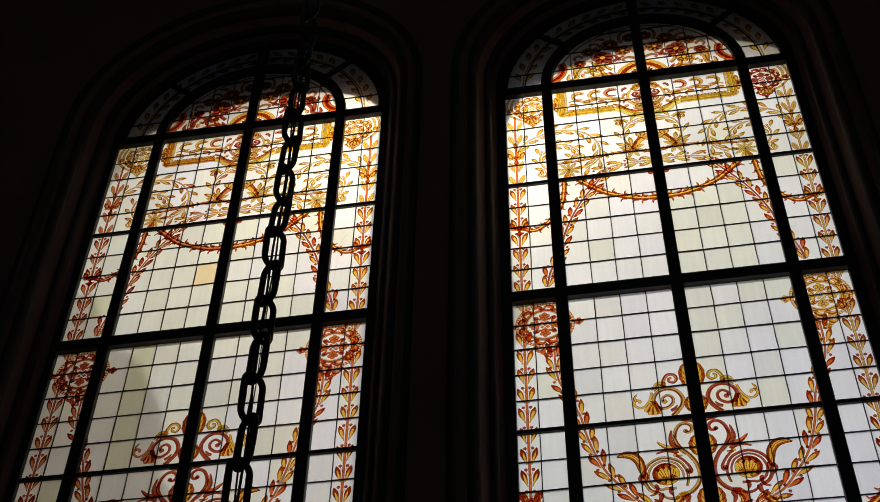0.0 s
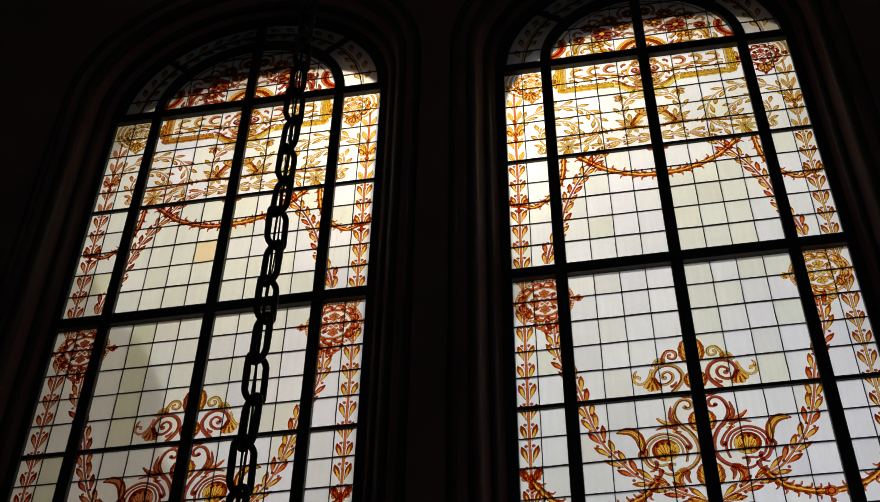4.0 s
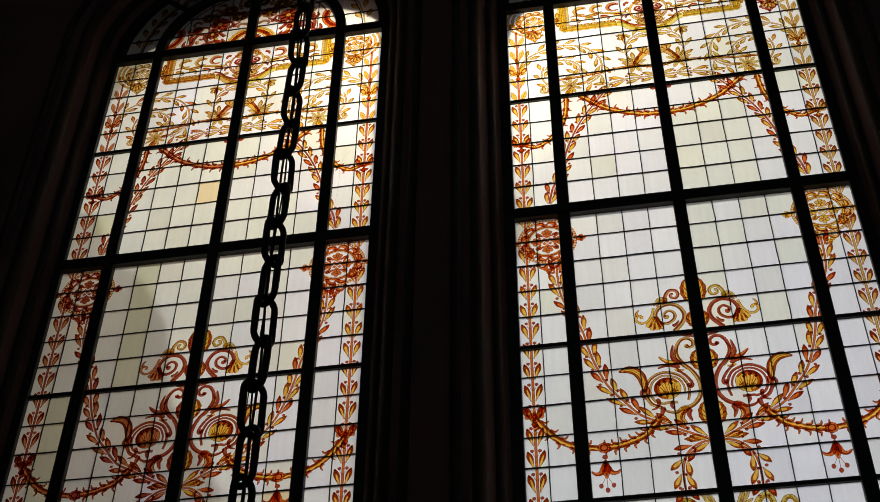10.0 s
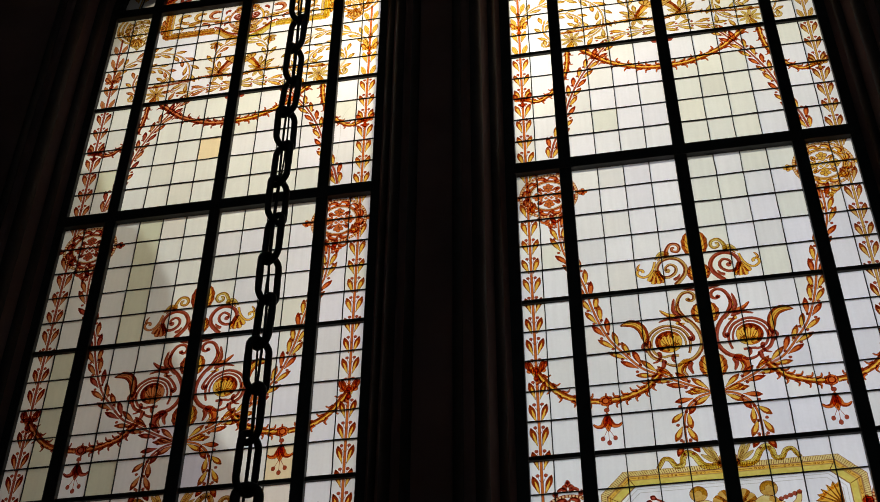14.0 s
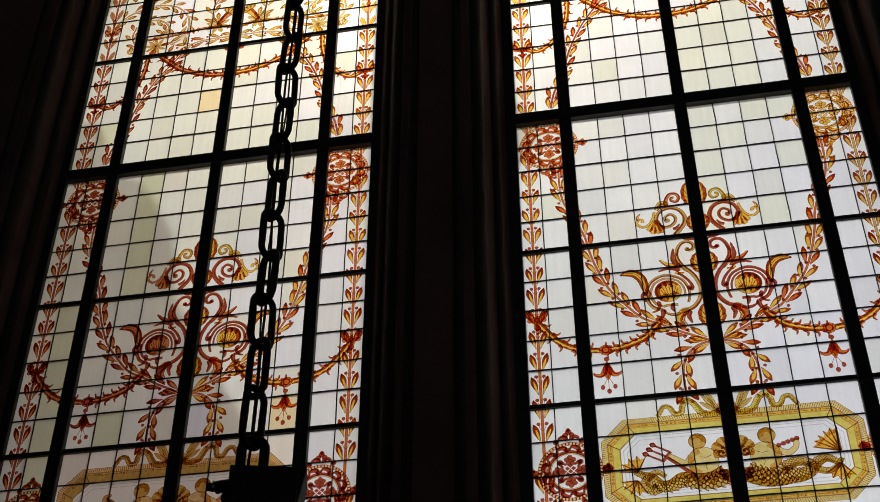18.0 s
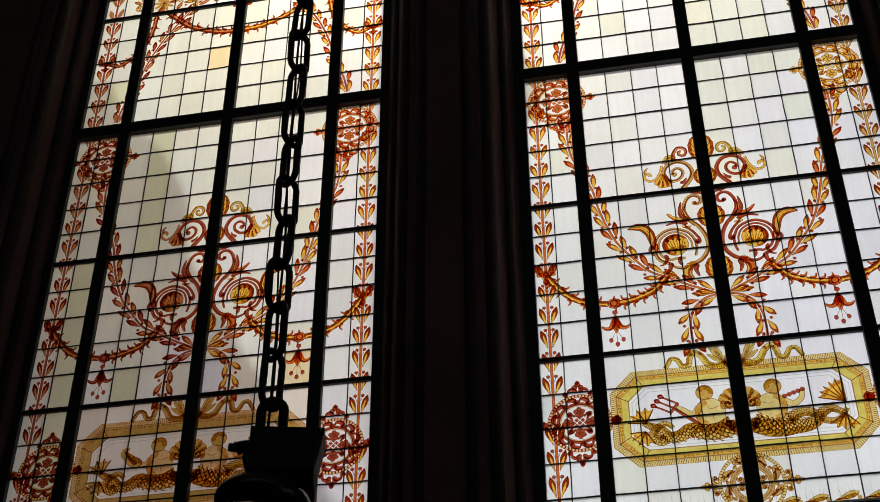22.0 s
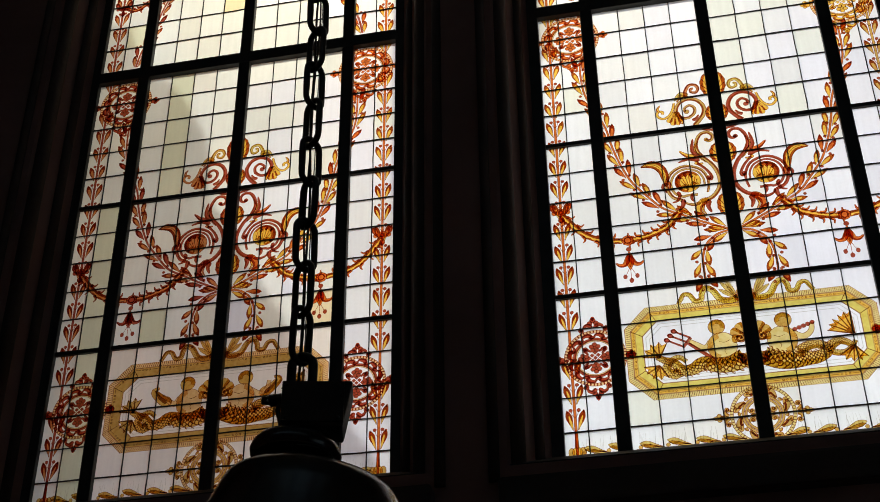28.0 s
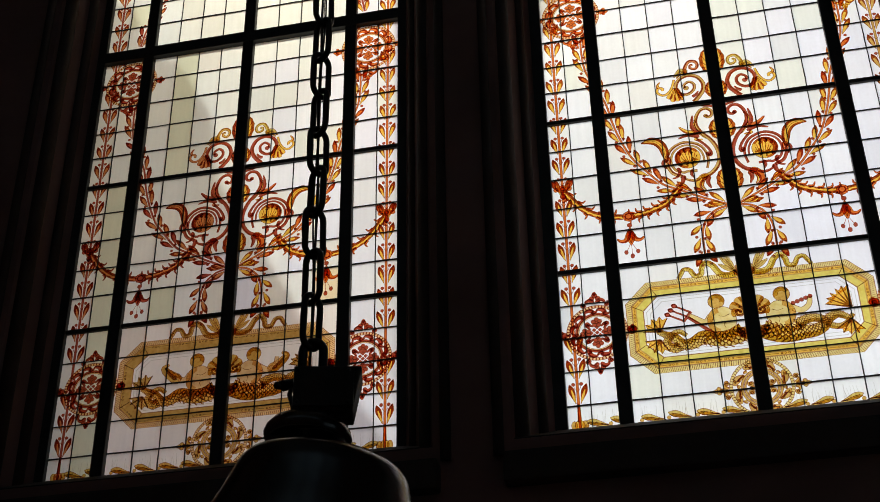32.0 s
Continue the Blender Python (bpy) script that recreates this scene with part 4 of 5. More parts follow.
def art_scrolls(main):
    """One half of the scrolled centrepiece with palmettes."""
    a = Art()
    light = "gold" if main == "ochre" else "orange"
    curl, main = main, "bronze" if main == "ochre" else "rust"
    # upper spray: palmette, small volute, great volute with its hanging tuft and tail
    a.palmette(0, -3.072, 90, 0.195, 0.146, "gold", 1)
    a.palmette(0, -3.262, 90, 0.130, 0.126, "gold", 2)
    a.stroke([(0.166, -3.060), (0.174, -3.030), (0.166, -2.996), (0.142, -2.962), (0.106, -2.966), (0.092, -2.996), (0.108, -3.024), (0.136, -3.014), (0.136, -2.992), (0.120, -2.990)], 0.020, 0.010, "amber" if curl == "ochre" else "olive", 1, n=5)
    a.stroke([(0.142, -3.275), (0.106, -3.235), (0.079, -3.193), (0.074, -3.142), (0.104, -3.088), (0.160, -3.067), (0.217, -3.092), (0.241, -3.150), (0.222, -3.199), (0.175, -3.211), (0.135, -3.182), (0.129, -3.142), (0.156, -3.117), (0.187, -3.135), (0.188, -3.162)],
             0.024, 0.011, main, 1, n=5)
    a.disc(0.178, -3.163, 0.014, main, 3, 10)
    a.comma([(0.150, -3.235), (0.126, -3.222), (0.108, -3.196)], 0.022, "rust", 2)
    a.comma([(0.158, -3.040), (0.205, -3.022), (0.245, -3.072)], 0.034, "olive", 2)
    a.comma([(0.172, -3.052), (0.206, -3.050), (0.230, -3.082)], 0.022, "gold", 3)
    a.stroke([(0.246, -3.085), (0.262, -3.140), (0.290, -3.182), (0.326, -3.194), (0.356, -3.166), (0.346, -3.136), (0.322, -3.142), (0.324, -3.160)], 0.010, 0.013, "gold", 2, n=5)
    a.comma([(0.344, -3.140), (0.350, -3.116), (0.332, -3.088)], 0.018, "gold", 2)
    a.lobes(0.250, -3.150, -90, 0.108, 58, 4, "gold", 2)
    a.comma([(0.236, -3.15), (0.222, -3.20), (0.208, -3.238), (0.218, -3.25)], 0.022, "gold", 3)
    a.stroke([(0.02, -3.335), (0.05, -3.322), (0.09, -3.312), (0.13, -3.285)], 0.008, 0.014, "rust", 1)
    # lower spray: the stem winds down from its curl and round the flower
    a.stroke([(0.090, -3.388), (0.074, -3.402), (0.053, -3.392), (0.050, -3.361), (0.077, -3.337), (0.116, -3.346), (0.145, -3.394), (0.150, -3.452), (0.123, -3.513), (0.080, -3.566), (0.050, -3.630), (0.041, -3.697), (0.057, -3.758), (0.100, -3.808), (0.165, -3.832)],
             0.013, 0.022, main, 1, n=5)
    a.disc(0.086, -3.392, 0.012, main, 3, 9)
    a.comma([(0.165, -3.836), (0.205, -3.846), (0.245, -3.832), (0.262, -3.806)], 0.020, main, 1)
    a.stroke([(0.158, -3.556), (0.124, -3.590), (0.098, -3.628), (0.084, -3.664), (0.092, -3.682), (0.106, -3.672)], 0.010, 0.014, "rust", 2, n=5)
    a.disc(0.102, -3.668, 0.012, "rust", 3, 9)
    a.comma([(0.132, -3.520), (0.176, -3.462), (0.164, -3.372)], 0.034, "rust", 2)
    a.comma([(0.150, -3.512), (0.212, -3.490), (0.256, -3.448)], 0.036, light, 2)
    a.comma([(0.140, -3.538), (0.206, -3.518), (0.270, -3.536)], 0.026, "rust", 2)
    a.comma([(0.168, -3.545), (0.150, -3.562), (0.120, -3.560)], 0.024, "gold", 3)
    a.comma([(0.138, -3.395), (0.162, -3.45), (0.134, -3.52), (0.10, -3.56)], 0.010, "gold", 2)
    # the flower in its rings
    cx, cz = 0.226, -3.678
    ring = [(0.120, -3.770), (0.108, -3.72), (0.112, -3.662), (0.150, -3.596), (0.238, -3.565), (0.318, -3.606), (0.350, -3.690), (0.326, -3.772), (0.270, -3.806)]
    a.stroke(ring, 0.009, 0.017, main, 1, n=5)
    a.stroke([(cx + (x - cx) * 0.80, cz + (z - cz) * 0.80) for x, z in ring[1:]] + [(0.236, -3.776), (0.178, -3.778)], 0.006, 0.012, main, 1, n=5)
    a.disc(cx, cz, 0.074, "gold", 1, 24)
    a.ring(cx, cz, 0.046, 0.074, "tint", 2, -55, 118, 0.0)
    a.ring(cx, cz, 0.060, 0.074, "amber", 3, -85, 150, 0.0)
    for i in range(8):
        w = math.radians(20 + 24 * i)
        q = Vector((cx - 0.012 + 0.012 * math.cos(w), cz - 0.044))
        e = Vector((cx - 0.006 + 0.050 * math.cos(w), cz - 0.004 + 0.050 * math.sin(w)))
        a.stroke([q, q.lerp(e, 0.5) + Vector((0.007 * math.cos(w), 0.004)), e], 0.004, 0.005, "amber" if i % 2 else "umber", 4, 0, 3)
    for x, z in ((-0.030, 0.044), (0.004, 0.054), (0.036, 0.040)):
        a.comma([(cx + x, cz + z - 0.018), (cx + x + 0.012, cz + z), (cx + x - 0.004, cz + z + 0.012)], 0.014, "rust", 3)
    for i in range(4):
        w = math.radians(190 + 36 * i)
        a.comma([(cx + 0.024 * math.cos(w), cz + 0.024 * math.sin(w)), (cx + 0.044 * math.cos(w + 0.3), cz + 0.044 * math.sin(w + 0.3)), (cx + 0.066 * math.cos(w + 0.2), cz + 0.066 * math.sin(w + 0.2))], 0.013, "ochre", 3)
    a.comma([(0.292, -3.742), (0.282, -3.772), (0.300, -3.806), (0.330, -3.815)], 0.022, "rust", 2)
    a.comma([(0.205, -3.765), (0.215, -3.800), (0.200, -3.828)], 0.020, "rust", 2)
    # the horn-shaped leaf
    back = curve([(0.352, -3.700), (0.334, -3.640), (0.343, -3.566), (0.384, -3.514), (0.440, -3.500), (0.490, -3.532)], 5)
    front = curve([(0.358, -3.690), (0.376, -3.632), (0.388, -3.590), (0.414, -3.556), (0.450, -3.542), (0.487, -3.536)], 5)
    a.ribbon(back, front, "gold", 1)
    a.ribbon(back, [p.lerp(q, 0.26) for p, q in zip(back, front)], "rust", 2)
    a.ribbon([p.lerp(q, 0.76) for p, q in zip(back, front)], front, "tint", 2)
    for t in (0.0, 0.30, 0.52, 0.74, 1.0):
        w = 0.0014 if 0 < t < 1 else 0.0022
        a.ribbon([p.lerp(q, t) + (p - q).normalized() * w for p, q in zip(back, front)], [p.lerp(q, t) - (p - q).normalized() * w for p, q in zip(back, front)], "rust" if 0 < t < 1 else "line", 3)
    a.comma([(0.352, -3.668), (0.374, -3.700), (0.352, -3.742)], 0.024, "rust", 2)
    a.comma([(0.340, -3.655), (0.330, -3.690), (0.346, -3.722)], 0.016, "orange", 2)
    # acanthus at the foot
    a.comma([(0.120, -3.818), (0.168, -3.846), (0.182, -3.896), (0.146, -3.938)], 0.052, light, 2)
    a.comma([(0.118, -3.826), (0.128, -3.868), (0.112, -3.915)], 0.034, "rust", 2)
    a.comma([(0.150, -3.850), (0.160, -3.890), (0.142, -3.925)], 0.014, "gold", 4)
    a.palmette(0, -3.950, 90, 0.165, 0.146, "gold", 2)
    a.palmette(0, -3.575, 90, 0.155, 0.150, "gold", 1)
    a.comma([(0.262, -3.80), (0.272, -3.845), (0.300, -3.880)], 0.030, "rust", 2)
    a.comma([(0.300, -3.872), (0.272, -3.880), (0.236, -3.902)], 0.020, "orange", 2)
    return a


def octagon(w, h, c, zc):
    return [Vector(p) for p in ((-w + c, zc + h), (w - c, zc + h), (w, zc + h - c), (w, zc - h + c), (w - c, zc - h), (-w + c, zc - h), (-w, zc - h + c), (-w, zc + h - c))]


def art_panel(horn):
    """The eight-sided framed panel: bands, ribs, plain rounded ochre masses with scaly tails and fins, a ribbon on top."""
    a = Art()
    zc = -4.782
    ring = [octagon(0.677 - d, 0.286 - d, 0.125 - d * 0.42, zc) for d in (0.0, 0.028, 0.0335, 0.037, 0.051, 0.0575, 0.091, 0.0965, 0.110, 0.1135, 0.130, 0.1335)]
    for i, ink in ((0, "flesh"), (1, "umber"), (2, "ochre"), (3, "gold"), (4, "bronze"), (5, "pale"), (6, "umber"), (8, "streak"), (10, "streak")):
        o, p = ring[i] + [ring[i][0]], ring[i + 1] + [ring[i + 1][0]]
        a.ribbon(o, p, ink, 1)
    big = [q + (q - Vector((0, zc))).normalized() * 0.003 for q in ring[0]]
    a.ribbon(big + [big[0]], ring[0] + [ring[0][0]], "line", 1)
    for k in range(8):
        p, q, p2, q2 = ring[0][k], ring[0][(k + 1) % 8], ring[1][k], ring[1][(k + 1) % 8]
        n = max(3, int((q - p).length / 0.0125))
        for i in range(n):
            s, e = (i + 0.36) / n, (i + 0.62) / n
            a.poly((p.lerp(q, s), p.lerp(q, e), p2.lerp(q2, e), p2.lerp(q2, s)), "umber", 2)
        # little chains of oval links along the brown band
        p, q = (ring[3][k] + ring[4][k]) / 2, (ring[3][(k + 1) % 8] + ring[4][(k + 1) % 8]) / 2
        along = (q - p).normalized()
        n = max(1, int((q - p).length / 0.135))
        for i in range(n):
            m = p.lerp(q, (i + 0.5) / n)
            for d in (-0.020, 0.0, 0.020):
                a.ring(*(m + along * d), 0.0035, 0.0065, "umber", 3, 0, 360, 0)
            for d in (-0.055, 0.055):
                a.stroke([m + along * (d - 0.018), m + along * (d + 0.018)], 0.0026, 0.0026, "umber", 3, 0, 1)
        a.stroke([ring[1][k], ring[6][k]], 0.004, 0.004, "line", 2, 0, 1)

    def scales(c, w0, w1, layer):
        k = len(c)
        for i in range(0, k - 1):
            d = (c[i + 1] - c[i]).normalized()
            v = Vector((-d.y, d.x)) * (w0 + (w1 - w0) * i / k) * 0.5
            ang = math.degrees(math.atan2(d.y, d.x))
            for j in (-0.66, 0.0, 0.66):
                p = c[i] + v * (j + 0.3 * (i % 2))
                a.ring(p.x, p.y, v.length * 0.27, v.length * 0.43, "umber", layer, ang - 95, ang + 95, 0)

    def web(x, z, ang, length, spread, count, layer):
        """A webbed fin: ribs with a scalloped edge between them."""
        tips = [Vector((x, z)) + Vector((math.cos(w), math.sin(w))) * length for w in (math.radians(ang + spread * (i / (count - 1) - 0.5)) for i in range(count))]
        pts = [Vector((x, z))]
        for p, q in zip(tips, tips[1:]):
            pts += [p, (p + q) / 2 + (Vector((x, z)) - (p + q) / 2) * 0.24]
        a.shape(pts + [tips[-1]], "gold", layer, 0.003)
        for p in tips:
            a.stroke([(x, z), p], 0.010, 0.003, "umber", layer + 1, 0.001, 1)

    tails = {-1: [[(0.05, -0.085), (0.12, -0.115), (0.20, -0.115), (0.27, -0.095), (0.33, -0.125), (0.385, -0.125), (0.43, -0.075), (0.475, -0.055), (0.515, -0.03)], [(0.40, -0.13), (0.435, -0.145), (0.47, -0.11), (0.45, -0.07), (0.40, -0.045), (0.36, -0.075)]],
             1: [[(0.05, -0.085), (0.13, -0.125), (0.204, -0.135), (0.265, -0.130), (0.323, -0.128), (0.372, -0.105), (0.402, -0.068), (0.446, -0.044), (0.483, -0.055), (0.525, -0.085)], [(0.235, -0.085), (0.264, -0.066), (0.300, -0.052), (0.346, -0.053), (0.382, -0.072), (0.415, -0.108), (0.463, -0.116), (0.505, -0.092), (0.535, -0.050)]]}
    for s in (1, -1):
        first, second = [[(s * x, zc + z) for x, z in line] for line in tails[s]]
        scales(a.stroke(first, 0.105, 0.026, "olive", 2, n=5), 0.10, 0.024, 4)
        scales(a.stroke(second, 0.060, 0.018, "olive", 2, n=4), 0.055, 0.016, 5)
        # one plain rounded mass with a ball over it in place of each figure
        a.shape([Vector((s * (0.160 + 0.078 * math.cos(w)), zc - 0.005 + 0.085 * math.sin(w))) for w in (2 * math.pi * i / 26 for i in range(26))], "flesh", 2, 0.003)
        a.disc(s * 0.178, zc + 0.118, 0.044, "ochre", 2, 18)
        shade = [(s * (0.160 + 0.078 * math.cos(w)), zc - 0.005 + 0.085 * math.sin(w)) for w in (math.pi * (i - 6) / 14 for i in range(13))]
        a.ribbon([Vector(p) for p in shade], [Vector((s * 0.160, zc - 0.005)).lerp(Vector(p), 0.62) for p in shade], "tawny", 3)
        a.stroke([(s * 0.115, zc + 0.030), (s * 0.145, zc + 0.018), (s * 0.175, zc + 0.026)], 0.004, 0.002, "umber", 4, 0, 4)
        a.stroke([(s * 0.130, zc - 0.012), (s * 0.150, zc - 0.030), (s * 0.142, zc - 0.055)], 0.004, 0.002, "umber", 4, 0, 4)
        a.ring(s * 0.178, zc + 0.118, 0.020, 0.042, "olive", 3, *((20, 200) if s > 0 else (-20, 160)), 0.0015)
        for k in range(9):
            w = -90 + s * (-60 + 16 * k)
            a.leaf(s * 0.155 + s * 0.014 * (k - 4), zc - 0.07, w, 0.060 + 0.018 * (k % 2), 0.022, "flesh", 3 + k % 2, "olive")
        # shell between the two
        a.lobes(s * 0.012, zc + 0.03, 90 - s * 44, 0.112, 86, 4, "ochre", 1)
        a.lobes(s * 0.012, zc - 0.06, -90 + s * 36, 0.085, 70, 4, "ochre", 1)
        a.spiral(s * 0.060, zc + 0.035, 0.032, 1.3, 90, s, 0.010, 0.006, "umber", 3)
        a.spiral(s * 0.070, zc - 0.085, 0.030, 1.3, 270, -s, 0.010, 0.006, "umber", 3)
        # a gathered ribbon along the upper edge, with slender leaves rising from its knot
        rib = a.stroke([(s * 0.035, -4.495), (s * 0.085, -4.508), (s * 0.135, -4.492), (s * 0.172, -4.432), (s * 0.210, -4.412), (s * 0.232, -4.445), (s * 0.240, -4.482), (s * 0.275, -4.487), (s * 0.300, -4.446), (s * 0.332, -4.440), (s * 0.352, -4.470), (s * 0.368, -4.496)], 0.036, 0.018, "pale", 2, n=6)
        for i in range(1, len(rib) - 1):
            d = (rib[i + 1] - rib[i]).normalized()
            v = Vector((-d.y, d.x)) * (0.010 + 0.005 * math.sin(i * 2.3))
            a.stroke([rib[i] - v, rib[i] + v + d * 0.006], 0.0028, 0.0020, "umber" if i % 3 else "rust", 4, 0, 1)
        for w, ln in ((54, 0.150), (66, 0.155), (36, 0.120)):
            a.leaf(s * 0.040, -4.500, 90 - s * (90 - w), ln, 0.024, "olive", 1, None, 1.2)
        a.disc(s * 0.032, -4.492, 0.024, "amber", 3, 10)
        a.disc(s * 0.030, -4.458, 0.015, "ochre", 3, 9)
        # studs where the frame meets the side medallions
        a.disc(s * 0.655, zc, 0.026, "orange", 4, 12)
        a.ring(s * 0.655, zc, 0.010, 0.014, "umber", 5)
    web(-0.500, zc - 0.035, 118, 0.095, 112, 5, 2)
    web(-0.505, zc - 0.085, 240, 0.085, 120, 5, 2)
    web(0.535, zc - 0.010, 128, 0.140, 76, 6, 2)
    web(0.520, zc - 0.078, 262, 0.098, 96, 5, 2)
    # a curled horn beside each mass, or the three-pronged spear and the string of beads
    if horn:
        for s in (1, -1):
            a.comma([(s * 0.27, zc - 0.005), (s * 0.33, zc + 0.030), (s * 0.385, zc + 0.085), (s * 0.350, zc + 0.110)], 0.075, "ochre", 2)
            a.comma([(s * 0.30, zc + 0.004), (s * 0.345, zc + 0.045), (s * 0.375, zc + 0.085)], 0.022, "umber", 4)
    else:
        a.stroke([(-0.205, zc - 0.085), (-0.34, zc + 0.035)], 0.018, 0.012, "rust", 3, n=1)
        for d in (-0.034, 0.0, 0.034):
            p = Vector((-0.345 + d * 0.62, zc + 0.042 + d * 0.75))
            a.stroke([p, p + Vector((-0.078, 0.045))], 0.009, 0.007, "rust", 2, 0.002, 1)
            a.leaf(p.x - 0.066, p.y + 0.038, 150, 0.042, 0.026, "rust", 3)
        a.stroke([(-0.368, zc + 0.014), (-0.322, zc + 0.070)], 0.012, 0.012, "rust", 2, n=1)
    a.stroke([(-0.215, zc + 0.03), (-0.25, zc - 0.005), (-0.30, zc + 0.025), (-0.335, zc + 0.05)], 0.036, 0.020, "flesh", 2, n=5)
    a.stroke([(0.21, zc + 0.035), (0.27, zc + 0.005), (0.315, zc + 0.035), (0.325, zc + 0.085)], 0.036, 0.020, "flesh", 2, n=5)
    for i in range(0 if horn else 5):
        a.disc(0.232 + 0.024 * i, zc + 0.052 + 0.008 * i, 0.011, "rust", 3, 8)
    return a


def art_medallion(x, z, r):
    """The ribbed round medallion over the sill: swirling acanthus between a rope ring and a double ring, curls inside."""
    a = Art()
    c = Vector((x, z))

    def at(q, k):
        q = math.radians(q)
        return c + Vector((math.cos(q), math.sin(q))) * r * k

    a.ring(x, z, r * 0.94, r * 1.03, "flesh", 1, 0, 360, 0.0028)
    a.ticks(x, z, r * 0.94, r * 1.03, 64, "umber", 3, 0.0045)
    for i in range(8):
        q = 45 * i + 22
        a.stroke([at(q - 20, 0.70), at(q - 6, 0.73), at(q + 7, 0.80), at(q + 12, 0.87), at(q + 6, 0.90), at(q + 3, 0.86)], r * 0.07, r * 0.06, "ochre", 2, 0.0032, 4)
        a.comma([at(q + 4, 0.84), at(q - 5, 0.82), at(q - 20, 0.70)], r * 0.25, "bronze", 3)
        a.disc(*at(q + 5, 0.87), r * 0.040, "bronze", 4, 8, 0.002)
        a.comma([at(q + 12, 0.72), at(q + 18, 0.75), at(q + 23, 0.71)], r * 0.11, "ochre", 2)
    a.ring(x, z, r * 0.605, r * 0.66, "ochre", 1, 0, 360, 0.0032)
    a.ring(x, z, r * 0.51, r * 0.56, "ochre", 1, 0, 360, 0.0032)
    for i in range(4):
        q = 90 * i
        for t in (1, -1):
            a.spiral(*at(q + 45 + 19 * t, 0.37), r * 0.085, 1.1, q + 45, t, r * 0.07, r * 0.05, "ochre", 2)
        a.leaf(*at(q, 0.10), q, r * 0.30, r * 0.13, "bronze", 2, "ochre")
        a.disc(*at(q + 45, 0.17), r * 0.055, "ochre", 3, 9)
    a.disc(x, z, r * 0.09, "amber", 4, 10)
    for s in (1, -1):
        # a finial: two curls, a leafy middle, three round lobes at the tip
        c0 = x + s * r
        a.leaf(c0 + s * r * 0.03, z, 0 if s > 0 else 180, r * 0.36, r * 0.13, "bronze", 3, "ochre")
        for t in (1, -1):
            a.comma([(c0 + s * r * 0.06, z + t * r * 0.05), (c0 + s * r * 0.17, z + t * r * 0.14), (c0 + s * r * 0.13, z + t * r * 0.27)], r * 0.11, "ochre", 2)
            a.spiral(c0 + s * r * 0.10, z + t * r * 0.27, r * 0.075, 1.1, 0, t * s, r * 0.055, r * 0.045, "ochre", 2)
            a.disc(c0 + s * r * 0.37, z + t * r * 0.075, r * 0.062, "ochre", 2, 9)
        a.disc(c0 + s * r * 0.47, z, r * 0.062, "ochre", 2, 9)
        a.leaf(c0 + s * r * 0.50, z, 0 if s > 0 else 180, r * 0.10, r * 0.06, "ochre", 1)
    return a


def art_foot():
    """One half of the plump leaves laid along the sill, with hair-fine strokes over them."""
    a = Art()
    for x in (0.10, 0.236, 0.388, 0.532, 0.700, 0.828):
        ang = random.uniform(11, 18)
        a.leaf(x, -5.338, ang, 0.126, 0.036, "olive", 1, None, 1.7)
        a.leaf(x + 0.006, -5.339, ang - 4, 0.112, 0.016, "ochre", 2, None, 1.7)
        a.leaf(x - 0.03, -5.348, 4, 0.10, 0.014, "olive", 1, None)
        a.disc(x + 0.118, -5.332, 0.010, "ochre", 1, 8, 0.002)
        a.stroke([(x - 0.04, -5.354), (x + 0.06, -5.350), (x + 0.14, -5.342)], 0.004, 0.003, "umber", 1, 0, 3)
        for i in range(9):
            q = x + random.uniform(0.0, 0.13)
            a.stroke([(q, -5.325), (q + random.uniform(-0.012, 0.012), -5.325 + random.uniform(0.04, 0.085))], 0.0022, 0.001, "streak", 0, 0, 1)
    return a


